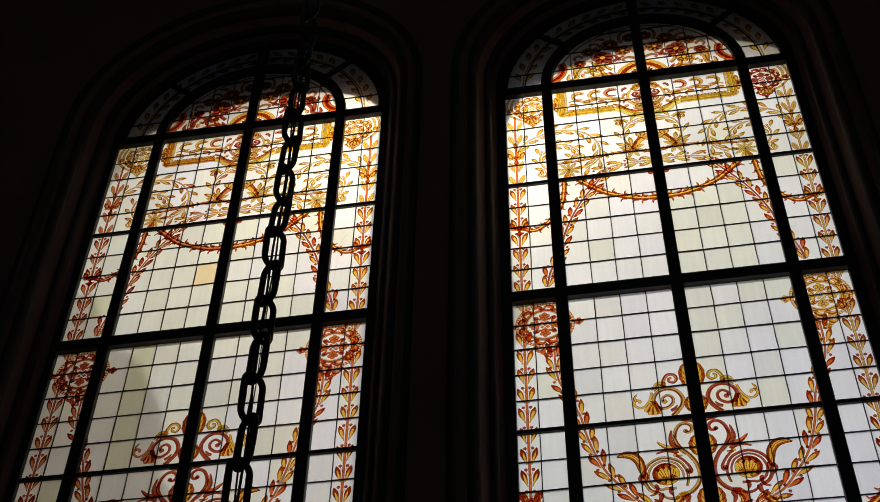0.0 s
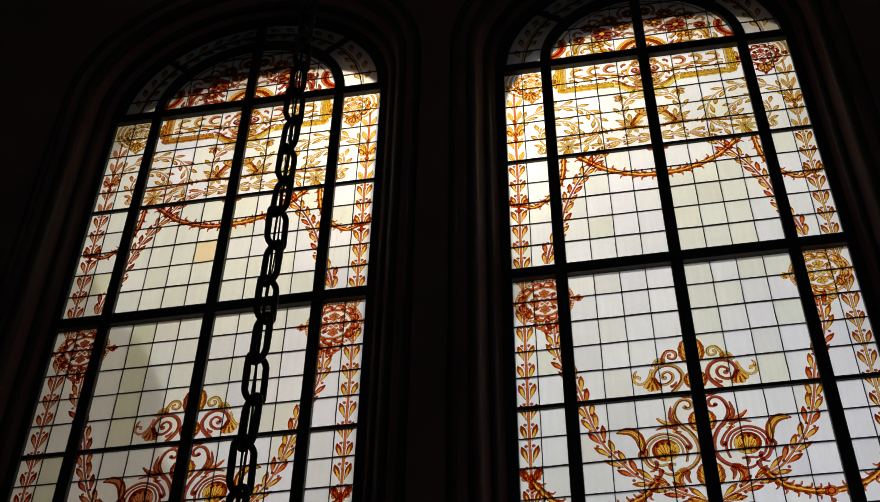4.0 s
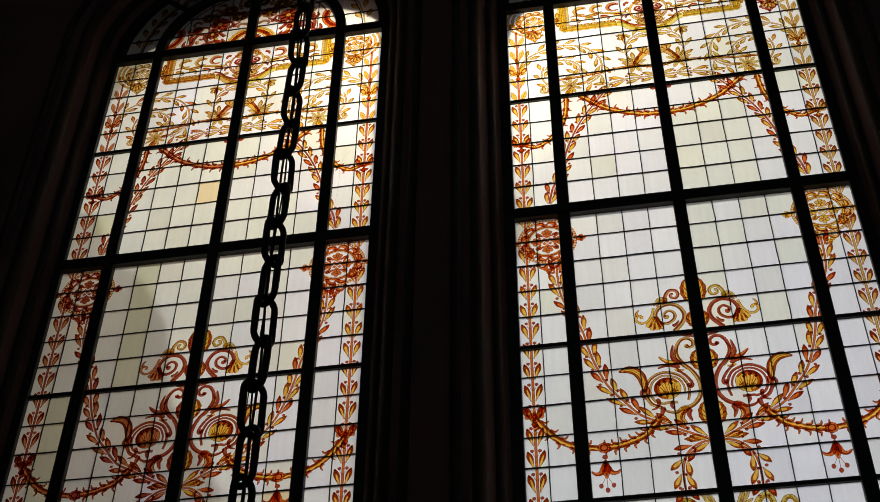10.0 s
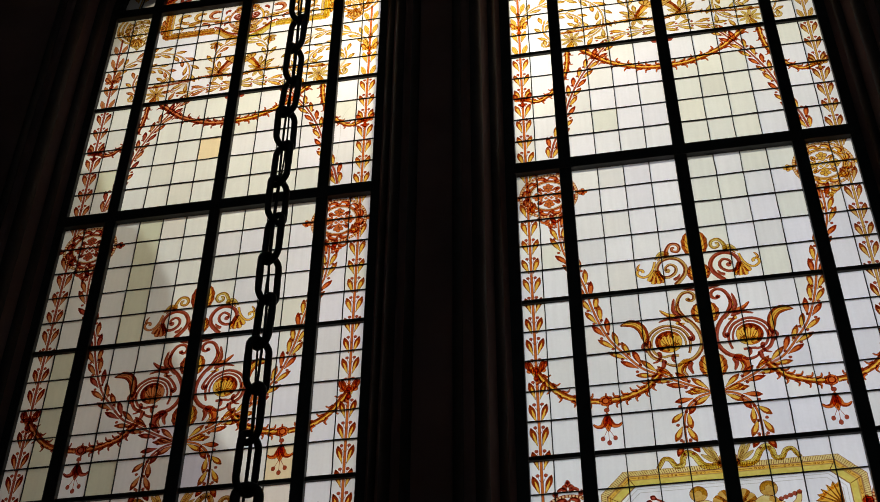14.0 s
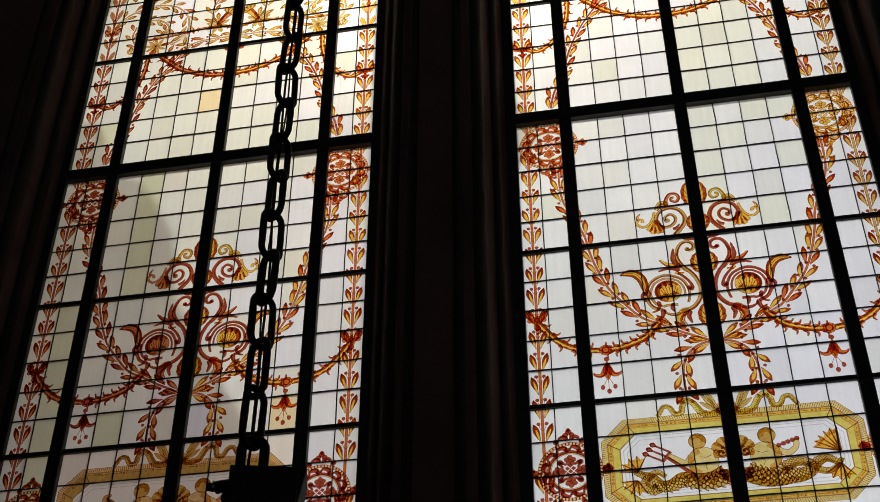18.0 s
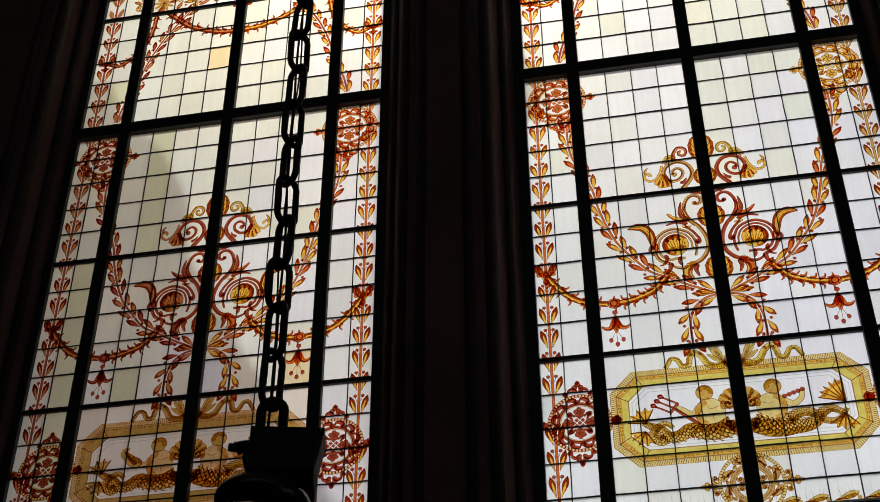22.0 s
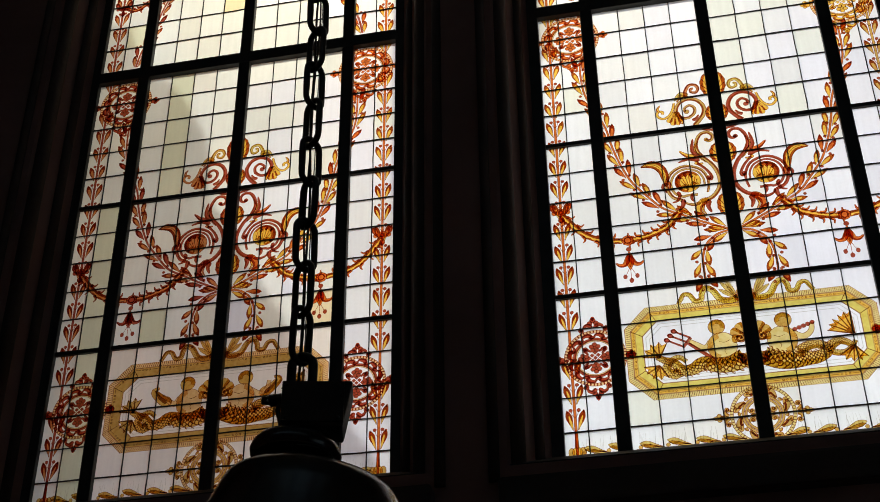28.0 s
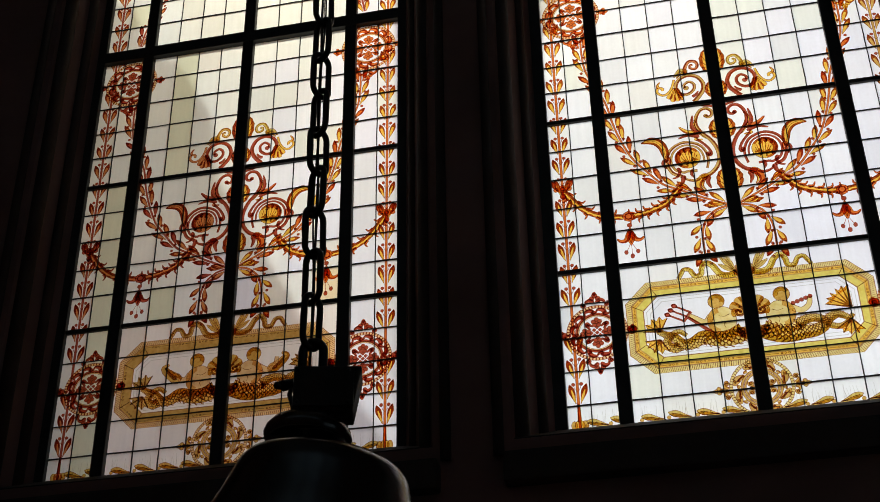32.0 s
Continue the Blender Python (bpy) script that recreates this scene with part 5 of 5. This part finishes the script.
def art_top():
    """One half of the painted frame under the round head, and the laurel and lilies beneath it."""
    a = Art()
    a.tip = "olive"
    edge = [(0.635, -0.05), (0.635, -0.352), (0.24, -0.352)]
    for p, q in zip(edge, edge[1:]):
        a.stroke([p, q], 0.052, 0.052, "pale", 1, n=1)
    a.stroke([(0.24, -0.352), (0.19, -0.372), (0.14, -0.42), (0.07, -0.46), (0.0, -0.475)], 0.052, 0.052, "pale", 1)
    a.stroke([(0.645, -0.05), (0.645, -0.364)], 0.012, 0.012, "gold", 2, n=1)
    a.stroke([(0.648, -0.362), (0.24, -0.362)], 0.012, 0.012, "gold", 2, n=1)
    a.stroke([(0.595, -0.07), (0.595, -0.315)], 0.013, 0.013, "olive", 1, n=1)
    a.stroke([(0.595, -0.315), (0.25, -0.315)], 0.013, 0.013, "olive", 1, n=1)
    a.stroke([(0.25, -0.30), (0.20, -0.325), (0.15, -0.375), (0.08, -0.41), (0.0, -0.42)], 0.014, 0.014, "orange", 1)
    for i in range(14):
        a.poly([(0.25 + 0.024 * i, -0.310), (0.262 + 0.024 * i, -0.310), (0.262 + 0.024 * i, -0.320), (0.25 + 0.024 * i, -0.320)], "line", 3)
    for i in range(22):
        a.poly([(0.08 + 0.024 * i, -0.068), (0.093 + 0.024 * i, -0.068), (0.093 + 0.024 * i, -0.078), (0.08 + 0.024 * i, -0.078)], "line", 3)
    a.disc(0.685, -0.22, 0.03, "olive", 1)
    a.leaf(0.67, -0.22, 90, 0.09, 0.03, "gold"), a.leaf(0.67, -0.22, -90, 0.09, 0.03, "gold")
    # curled leaves inside the frame, and the pierced boss in its middle
    a.comma([(0.15, -0.240), (0.27, -0.225), (0.38, -0.205), (0.47, -0.220)], 0.030, "olive", 1)
    a.comma([(0.36, -0.215), (0.45, -0.225), (0.53, -0.200), (0.578, -0.215)], 0.026, "ochre", 2)
    for x, ink in ((0.245, "amber"), (0.365, "ochre"), (0.490, "ochre")):
        a.comma([(x - 0.020, -0.118), (x + 0.028, -0.122), (x + 0.050, -0.160), (x + 0.022, -0.195), (x - 0.030, -0.192)], 0.042, ink, 2)
        a.disc(x - 0.022, -0.124, 0.012, ink, 3, 9)
    for x, ink in ((0.215, "gold"), (0.315, "amber"), (0.425, "olive"), (0.530, "ochre")):
        a.comma([(x + 0.040, -0.250), (x + 0.010, -0.248), (x - 0.022, -0.268), (x - 0.012, -0.296)], 0.034, ink, 2)
    a.ring(0, -0.235, 0.128, 0.142, "gold", 1, -88, 88, 0.003)
    for x, z, q, turn, ink in ((0.062, -0.125, 200, -1, "ochre"), (0.070, -0.205, 160, 1, "rust"), (0.058, -0.285, 190, -1, "ochre"), (0.062, -0.355, 150, 1, "olive")):
        a.spiral(x, z, 0.036, 1.3, q, turn, 0.016, 0.010, ink, 2)
        a.comma([(0.006, z - 0.03), (0.04, z - 0.045), (0.085, z - 0.030), (0.108, z)], 0.022, ink, 2)
    for i in range(4):
        a.leaf(0.0, -0.12 - 0.08 * i, 35, 0.060, 0.026, ("gold", "rust")[i % 2], 3)
    for i in range(4):
        a.comma([(0.135, -0.12 - 0.07 * i), (0.165, -0.135 - 0.07 * i), (0.170, -0.165 - 0.07 * i)], 0.028, ("rust", "ochre")[i % 2], 2)
    # laurel boughs that curl outwards
    lau = ["olive", "olive", "olive", "gold"]
    a.sprig([(0.985, -0.78), (0.951, -0.673), (0.879, -0.60), (0.779, -0.553), (0.69, -0.527), (0.568, -0.545), (0.465, -0.607), (0.395, -0.72), (0.385, -0.85), (0.42, -0.93), (0.50, -0.99)],
            0.102, 0.104, 0.028, lau, "olive", 27, first=0.07, berries=False)
    a.sprig([(0.72, -0.69), (0.64, -0.695), (0.575, -0.735), (0.535, -0.80), (0.56, -0.865), (0.60, -0.86)], 0.082, 0.082, 0.027, lau, "olive", 30, berries=False)
    a.sprig([(0.79, -1.03), (0.765, -0.97), (0.80, -0.90), (0.815, -0.83), (0.795, -0.74)], 0.092, 0.080, 0.027, ["gold", "olive"], "gold", 32, berries=False)
    a.ring(0.80, -1.00, 0.022, 0.034, "olive", 1, 120, 420)
    a.sprig([(0.12, -0.86), (0.19, -0.76), (0.205, -0.65), (0.17, -0.56), (0.10, -0.51), (0.04, -0.50)], 0.098, 0.104, 0.029, lau, "olive", 28, first=0.09, berries=False)
    a.stroke([(0.16, -0.53), (0.21, -0.49), (0.26, -0.50)], 0.026, 0.010, "olive", 2)
    a.spiral(0.235, -0.53, 0.03, 1.0, 60, 1, 0.014, 0.010, "olive", 2)
    for i in range(9):
        a.leaf(0.615, -0.985, 40 * i + 8, 0.085, 0.022, "olive", 2, None)
    a.leaf(0.615, -1.0, -75, 0.10, 0.05, "gold", 3)
    for i in range(8):
        a.leaf(0.155, -0.84, 45 * i + 20, 0.095, 0.028, ("ochre", "olive")[i % 2], 2, None)
    a.stroke([(0.155, -0.84), (0.11, -0.77), (0.075, -0.725)], 0.026, 0.060, "gold", 3)
    for w in (70, 110, 150, 190):
        a.leaf(0.085, -0.73, w, 0.080, 0.034, "ochre", 4)
    a.thorny([(0.02, -0.89), (0.12, -0.865), (0.22, -0.855), (0.34, -0.87), (0.44, -0.885), (0.56, -0.90), (0.70, -0.905)], 0.018, "olive")
    a.sprig([(0.0, -0.985), (0.10, -0.985), (0.20, -0.985), (0.30, -1.00), (0.40, -1.04)], 0.110, 0.112, 0.029, lau, "olive", 20, first=0.02)
    return a


def art_head(main, flower):
    """One half of the dense scrollwork in the round head, with a beaded ring in its middle."""
    a = Art()
    a.ring(0, 0, 0.128, 0.188, "gold", 1, 6, 90, 0.004)
    for i in range(8):
        q = math.radians(14 + 10.8 * i)
        a.disc(0.158 * math.cos(q), 0.158 * math.sin(q), 0.019, flower, 2, 9, 0.003)
    a.ring(0, 0, 0.192, 0.206, "gold", 1, 6, 90, 0.002)
    for i in range(6):
        a.leaf(0, 0.02, 84 - 15 * i, 0.105, 0.030, ("gold", flower)[i % 2], 2)
    # big many-lobed flowers
    for cx, cz, r, ink in ((0.282, 0.300, 0.078, flower), (0.125, 0.365, 0.066, "umber"), (0.215, 0.455, 0.070, "umber"), (0.385, 0.395, 0.055, "umber"), (0.06, 0.52, 0.055, "umber"), (0.330, 0.178, 0.060, main), (0.46, 0.255, 0.045, flower)):
        for j in range(7):
            q = 2 * math.pi * j / 7 + cx * 9
            a.disc(cx + r * 0.64 * math.cos(q), cz + r * 0.64 * math.sin(q), r * 0.36, ink, 1 + j % 2, 10, 0.005)
        a.disc(cx, cz, r * 0.36, "gold", 3, 10)
        a.ticks(cx, cz, r * 0.34, r * 0.86, 14, "umber", 4, 0.004)
    # winding stems and curled leaves
    low = (([(0.60, 0.03), (0.50, 0.075), (0.478, 0.15), (0.44, 0.195), (0.395, 0.175), (0.405, 0.13), (0.435, 0.14)], 0.034, 0.014, main),
            ([(0.495, 0.09), (0.505, 0.17), (0.475, 0.23), (0.43, 0.275), (0.375, 0.27), (0.365, 0.24)], 0.030, 0.012, main),
            ([(0.20, 0.235), (0.17, 0.27), (0.19, 0.31), (0.225, 0.30)], 0.026, 0.012, flower),
            ([(0.23, 0.05), (0.29, 0.085), (0.36, 0.075), (0.42, 0.05), (0.48, 0.035)], 0.036, 0.014, main),
            ([(0.22, 0.13), (0.26, 0.175), (0.255, 0.225), (0.215, 0.225)], 0.028, 0.012, main))
    high = (([(0.03, 0.24), (0.09, 0.265), (0.13, 0.245), (0.115, 0.22)], 0.026, 0.012, "umber"),
            ([(0.02, 0.31), (0.055, 0.36), (0.04, 0.41), (0.01, 0.43)], 0.026, 0.014, "umber"),
            ([(0.33, 0.36), (0.29, 0.42), (0.31, 0.48), (0.36, 0.49), (0.375, 0.46)], 0.024, 0.012, "umber"),
            ([(0.43, 0.33), (0.47, 0.36), (0.50, 0.33), (0.485, 0.30)], 0.024, 0.012, "umber"),
            ([(0.12, 0.46), (0.14, 0.53), (0.12, 0.59), (0.08, 0.60)], 0.024, 0.012, "umber"))
    for line, w0, w1, ink in low + high:
        a.stroke(line, w0, w1, ink, 2, 0.0035)
    for pts, w, ink in (([(0.27, 0.05), (0.30, 0.13), (0.27, 0.15)], 0.040, "gold"), ([(0.36, 0.09), (0.38, 0.13), (0.36, 0.15)], 0.036, main), ([(0.44, 0.08), (0.45, 0.11), (0.43, 0.12)], 0.030, "gold"),
                        ([(0.54, 0.03), (0.56, 0.09), (0.545, 0.14)], 0.040, main), ([(0.59, 0.03), (0.61, 0.05), (0.64, 0.10)], 0.030, "gold"), ([(0.20, 0.03), (0.23, 0.08), (0.25, 0.11)], 0.030, flower),
                        ([(0.235, 0.20), (0.22, 0.25), (0.24, 0.27)], 0.030, flower), ([(0.16, 0.235), (0.15, 0.27), (0.11, 0.29)], 0.030, flower), ([(0.35, 0.25), (0.33, 0.235), (0.30, 0.235)], 0.022, main),
                        ([(0.50, 0.22), (0.53, 0.25), (0.52, 0.29)], 0.034, main), ([(0.19, 0.38), (0.16, 0.41), (0.17, 0.44)], 0.034, "umber"), ([(0.30, 0.38), (0.33, 0.43), (0.31, 0.45)], 0.034, "umber"), ([(0.25, 0.53), (0.29, 0.55), (0.33, 0.54)], 0.034, "umber")):
        a.comma(pts, w, ink, 1)
    # the ring cut by the bar at the side, with its beads
    a.ring(0.735, 0.215, 0.115, 0.172, "orange", 1, 150, 262, 0.005)
    for i in range(11):
        q = math.radians(154 + 10.4 * i)
        a.disc(0.735 + 0.143 * math.cos(q), 0.215 + 0.143 * math.sin(q), 0.015, "red", 3, 8, 0.002)
    a.ring(0, 0, 0.655, 0.664, "umber", 1, 20, 90)
    return a


def paint(win, name, me, label):
    ob = new(name, me)
    ob.parent = win
    tagged(ob, label)


# browner inks put the shade into the colours of window_1's left half
SHADE_RUSSET = (("gold", "amber"), ("orange", "rust"), ("pale", "ochre"), ("olive", "ochre"))
DULL = (("gold", "ochre"), ("orange", "ochre"), ("red", "rust"))
HALVES = [("painted_leaf_border", art_border(), "gold and red paired leaves on an orange stem"),
          ("painted_wreath", art_wreath(), "oval boughs of orange leaves with red berries"),
          ("painted_garland", art_swags(), "thorny orange garland with a hanging blossom"),
          ("painted_foot_leaf", art_foot(), "gold leaves along the sill"),
          ("painted_laurel", art_top(), "gold framed scrolls over laurel and lilies")]
crack = Art()
for line in ([(0.876, -1.385), (0.836, -1.446), (0.813, -1.541), (0.815, -1.656), (0.805, -1.815), (0.797, -1.955)], [(0.797, -1.90), (0.80, -1.99), (0.795, -2.10)],
             [(0.85, -1.96), (0.848, -2.03), (0.852, -2.11)], [(0.813, -1.541), (0.84, -1.56), (0.90, -1.52)]):
    crack.stroke(line, 0.0022, 0.0016, "streak", 1, 0)
paint(WINDOWS[0], "crack", crack.made(), "fine pale crack through several panes")
for name, art, label in HALVES:
    for side in (False, True):
        for win in WINDOWS:
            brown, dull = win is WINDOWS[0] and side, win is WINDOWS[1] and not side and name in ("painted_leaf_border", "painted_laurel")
            paint(win, name, art.made(side, SHADE_RUSSET if brown else DULL if dull else ()), label.replace("gold", "shade-browned gold") if brown else label)
for k, inks in enumerate((("rust", "rust"), ("ochre", "rust"))):
    for side, main in zip((True, False), inks):
        head_art = art_head(*(("rust", "red") if k == 0 else ("olive", "rust") if side else ("ochre", "rust")))
        paint(WINDOWS[k], "painted_head_scroll", head_art.made(side), "red and gold scrollwork with dark flowers")
        paint(WINDOWS[k], "painted_scroll", art_scrolls(main).made(side, SHADE_RUSSET if k == 0 and side else ()), "ochre volutes with gold palmettes" if main == "ochre" else "red volutes with gold palmettes")
# browner inks for window_1's panel and sill medallion, standing in for shade
SHADE_BROWN = (("pale", "bronze"), ("gold", "bronze"), ("flesh", "tawny"), ("olive", "ochre"))
inks = {(0, -1): ("red", "red", "olive"), (0, 1): ("orange", "red", "gold"), (1, -1): ("orange", "red", "gold"), (1, 1): ("gold", "orange", "red")}
for k, win in enumerate(WINDOWS):
    swap = SHADE_BROWN if k == 0 else ()
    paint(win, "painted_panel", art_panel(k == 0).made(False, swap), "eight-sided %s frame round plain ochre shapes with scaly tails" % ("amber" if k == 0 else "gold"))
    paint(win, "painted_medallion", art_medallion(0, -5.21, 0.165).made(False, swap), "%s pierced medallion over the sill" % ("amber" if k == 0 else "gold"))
    for side in (-1, 1):
        for (x, z, r, top, ring), ink in zip(((0.85, -2.45, 0.186, True, True), (0.85, -4.776, 0.172, True, True), (0.85, -0.225, 0.150, False, False)), inks[k, side]):
            rose = art_rosette(side * x, z, r, ink, top, ring)
            if not ring:
                for q in (0.115, 0.150, 0.185):
                    rose.ring(side * x, z + 0.045, q, q + 0.014, "ochre", 1, *((-70, 35) if side > 0 else (145, 250)), 0.003)
                rose.lobes(side * (x + 0.01), z - 0.08, -92, 0.10, 80, 5, "ochre", 2)
            paint(win, "painted_medallion", rose.made(), "pierced round medallion of four small flowers")


# ---- chain and pendant lamp ----
CX, CY = -1.024, 2.684
HANG, PITCH = 3.354, 0.1553        # where the lowest link hooks the shackle; one link to the next


def link_mesh(inner, width, wire):
    """A welded link of round bar: straight flanks, round ends, a swelling where it was welded."""
    bm = bmesh.new()
    r = width / 2 - wire
    half = inner / 2 + wire - r
    pts = []
    for i in range(13):
        a = math.pi * i / 12
        pts.append((r * math.cos(a), 0, half + r * math.sin(a)))
    pts.append((-r, 0, 0.004))
    for i in range(13):
        a = math.pi + math.pi * i / 12
        pts.append((r * math.cos(a), 0, -half + r * math.sin(a)))
    tube(bm, pts, lambda i: wire * (1.10 if i == 13 else 1.0), 12, closed=True)
    me = bpy.data.meshes.new("link")
    bm.to_mesh(me)
    bm.free()
    for p in me.polygons:
        p.use_smooth = True
    me.materials.append(CHAIN)
    return me


def build_chain():
    chain = new("hanging_chain")
    chain.location = (CX, CY, HANG)
    tagged(chain, "heavy black iron chain hanging in front of the windows", "chain")
    me = link_mesh(PITCH, 0.0867, 0.0102)
    count = math.ceil((ROOM[3] - HANG) / PITCH)
    for k in range(count):
        ob = new("link", me)
        ob.parent = chain
        ob.location = (random.gauss(0, 0.001), random.gauss(0, 0.001), (k + 0.5) * PITCH)
        ob.rotation_euler = (random.gauss(0, 0.02), random.gauss(0, 0.02), radians(55 + min(0.5 * k, 7) + random.gauss(0, 3.5) + (90 if k % 2 else 0)))
    # two thin wires that wander from side to side through the links
    for phase, r in ((0.0, 0.0040), (2.1, 0.0030)):
        bm = bmesh.new()
        pts = []
        for i in range(count * 4 + 1):
            w = 0.006 * math.sin(i * 0.16 + phase) + 0.0025 * math.sin(i * 0.47 + 2 * phase)
            pts.append((w * 0.8, w * 0.5, -0.075 + i * PITCH / 4))
        tube(bm, pts, r, 7)
        part("cable", bm, RUBBER, chain, "thin black cable threaded through the links", smooth=True)
    return chain


build_chain()


def build_lamp():
    """A black enamelled pendant: shackle, wiring box with a plug, domed collar, bell-shaped shade."""
    lamp = new("pendant_lamp")
    lamp.location = (CX + 0.008, CY, HANG - 0.746)
    lamp.scale = (1.2656,) * 3
    tagged(lamp, "black enamelled pendant lamp hung from an iron chain", "lamp")
    base = 2.38

    def lean(bm, degrees=4.5):
        """The shade hangs a little askew under its collar."""
        bmesh.ops.rotate(bm, verts=bm.verts[:], cent=(0, 0, 0.42), matrix=Matrix.Rotation(radians(degrees), 3, "Y"))

    bm = bmesh.new()
    pts = [(-0.021, 0, 2.86), (-0.022, 0, 2.925)]
    pts += [(0.002 - 0.024 * math.cos(math.pi * i / 10), 0, 2.951 + 0.024 * math.sin(math.pi * i / 10)) for i in range(11)]
    pts += [(0.026, 0, 2.925), (0.025, 0, 2.86)]
    tube(bm, [(x, y, z - base) for x, y, z in pts], 0.0110, 12)
    ob = part("shackle", bm, CHAIN, lamp, "thick forged iron shackle", smooth=True)
    ob.rotation_euler.z = radians(8)
    # wiring box: wider at the top, worn edges
    bm = bmesh.new()
    box(bm, -0.042, 0.118, -0.045, 0.045, 2.783 - base, 2.897 - base)
    for v in bm.verts:
        if v.co.z < 2.8 - base and v.co.x > 0:
            v.co.x -= 0.020
        if v.co.x > 0 and v.co.z > 2.8 - base:
            v.co.z -= 0.004
        if v.co.x < 0 and v.co.z > 2.8 - base:
            v.co.x += 0.024
            v.co.z -= 0.006
    bmesh.ops.bevel(bm, geom=bm.edges[:], offset=0.005, segments=2, affect="EDGES", profile=0.6)
    ob = part("wiring_box", bm, CHAIN, lamp, "black sheet-iron wiring box")
    ob.rotation_euler.z = radians(14)
    bm = bmesh.new()
    box(bm, -0.036, 0.100, -0.052, -0.0455, 2.792 - base, 2.888 - base, bevel=0.002)
    part("cover_plate", bm, CHAIN, ob)
    for x, z in ((-0.026, 2.80), (0.088, 2.80), (-0.026, 2.878), (0.088, 2.878)):
        bm = bmesh.new()
        bmesh.ops.create_uvsphere(bm, u_segments=10, v_segments=6, radius=0.005, matrix=Matrix.LocRotScale((x, -0.052, z - base), None, (1, 0.6, 1)))
        part("screw", bm, LEAD, ob, smooth=True)
    bm = bmesh.new()
    tube(bm, [(-0.038, -0.01, 2.868 - base), (-0.055, -0.012, 2.866 - base), (-0.066, -0.012, 2.864 - base)], 0.013, 12)
    tube(bm, [(-0.064, -0.012, 2.864 - base), (-0.082, -0.013, 2.868 - base)], 0.009, 12)
    plug = part("plug", bm, RUBBER, lamp, "black cable plug on the wiring box", smooth=True)
    for dz in (-0.006, 0.005):
        bm = bmesh.new()
        bmesh.ops.create_uvsphere(bm, u_segments=8, v_segments=6, radius=0.0028, matrix=Matrix.Translation((-0.066, -0.025, 2.866 + dz - base)))
        part("screw", bm, STEEL, plug, "bright steel screw", smooth=True)
    bm = bmesh.new()
    tube(bm, [(-0.042, -0.012, 2.855 - base), (-0.046, -0.014, 2.84 - base), (-0.038, -0.016, 2.815 - base), (-0.03, -0.018, 2.79 - base)], 0.006, 8)
    part("cable_tail", bm, RUBBER, lamp, smooth=True)
    bm = bmesh.new()
    lathe(bm, [(0.0, 0.425), (0.035, 0.424), (0.062, 0.418), (0.083, 0.406), (0.096, 0.390), (0.100, 0.376), (0.097, 0.364), (0.090, 0.358), (0.072, 0.355), (0.068, 0.318), (0.0, 0.315)])
    bmesh.ops.translate(bm, verts=bm.verts[:], vec=(0.002, 0, -0.018))
    lean(bm)
    part("collar", bm, ENAMEL, lamp, "domed black collar over the shade", smooth=True)
    bm = bmesh.new()
    outer = [(0.050, 0.354), (0.095, 0.353), (0.135, 0.349), (0.160, 0.342), (0.178, 0.330), (0.190, 0.314), (0.199, 0.287), (0.211, 0.252), (0.227, 0.212), (0.245, 0.168), (0.262, 0.122), (0.278, 0.074), (0.291, 0.020), (0.298, 0.010), (0.296, 0.002)]
    outer = [(q * 0.995, z) for q, z in outer]
    inner = [(r - 0.005, z - 0.004) for r, z in outer[::-1]]
    lathe(bm, outer + inner, 72)
    bmesh.ops.translate(bm, verts=bm.verts[:], vec=(0.059, 0, -0.047))
    lean(bm, 8)
    part("shade", bm, ENAMEL, lamp, "glossy black bell-shaped shade", smooth=True)
    bm = bmesh.new()
    lathe(bm, [(0.072, 0.349), (0.080, 0.3575), (0.088, 0.3575), (0.094, 0.350)], 48)
    bmesh.ops.translate(bm, verts=bm.verts[:], vec=(0.059, 0, -0.047))
    lean(bm, 8)
    part("seat_ring", bm, STEEL, lamp, "worn bright ring under the collar", smooth=True)
    return lamp


build_lamp()
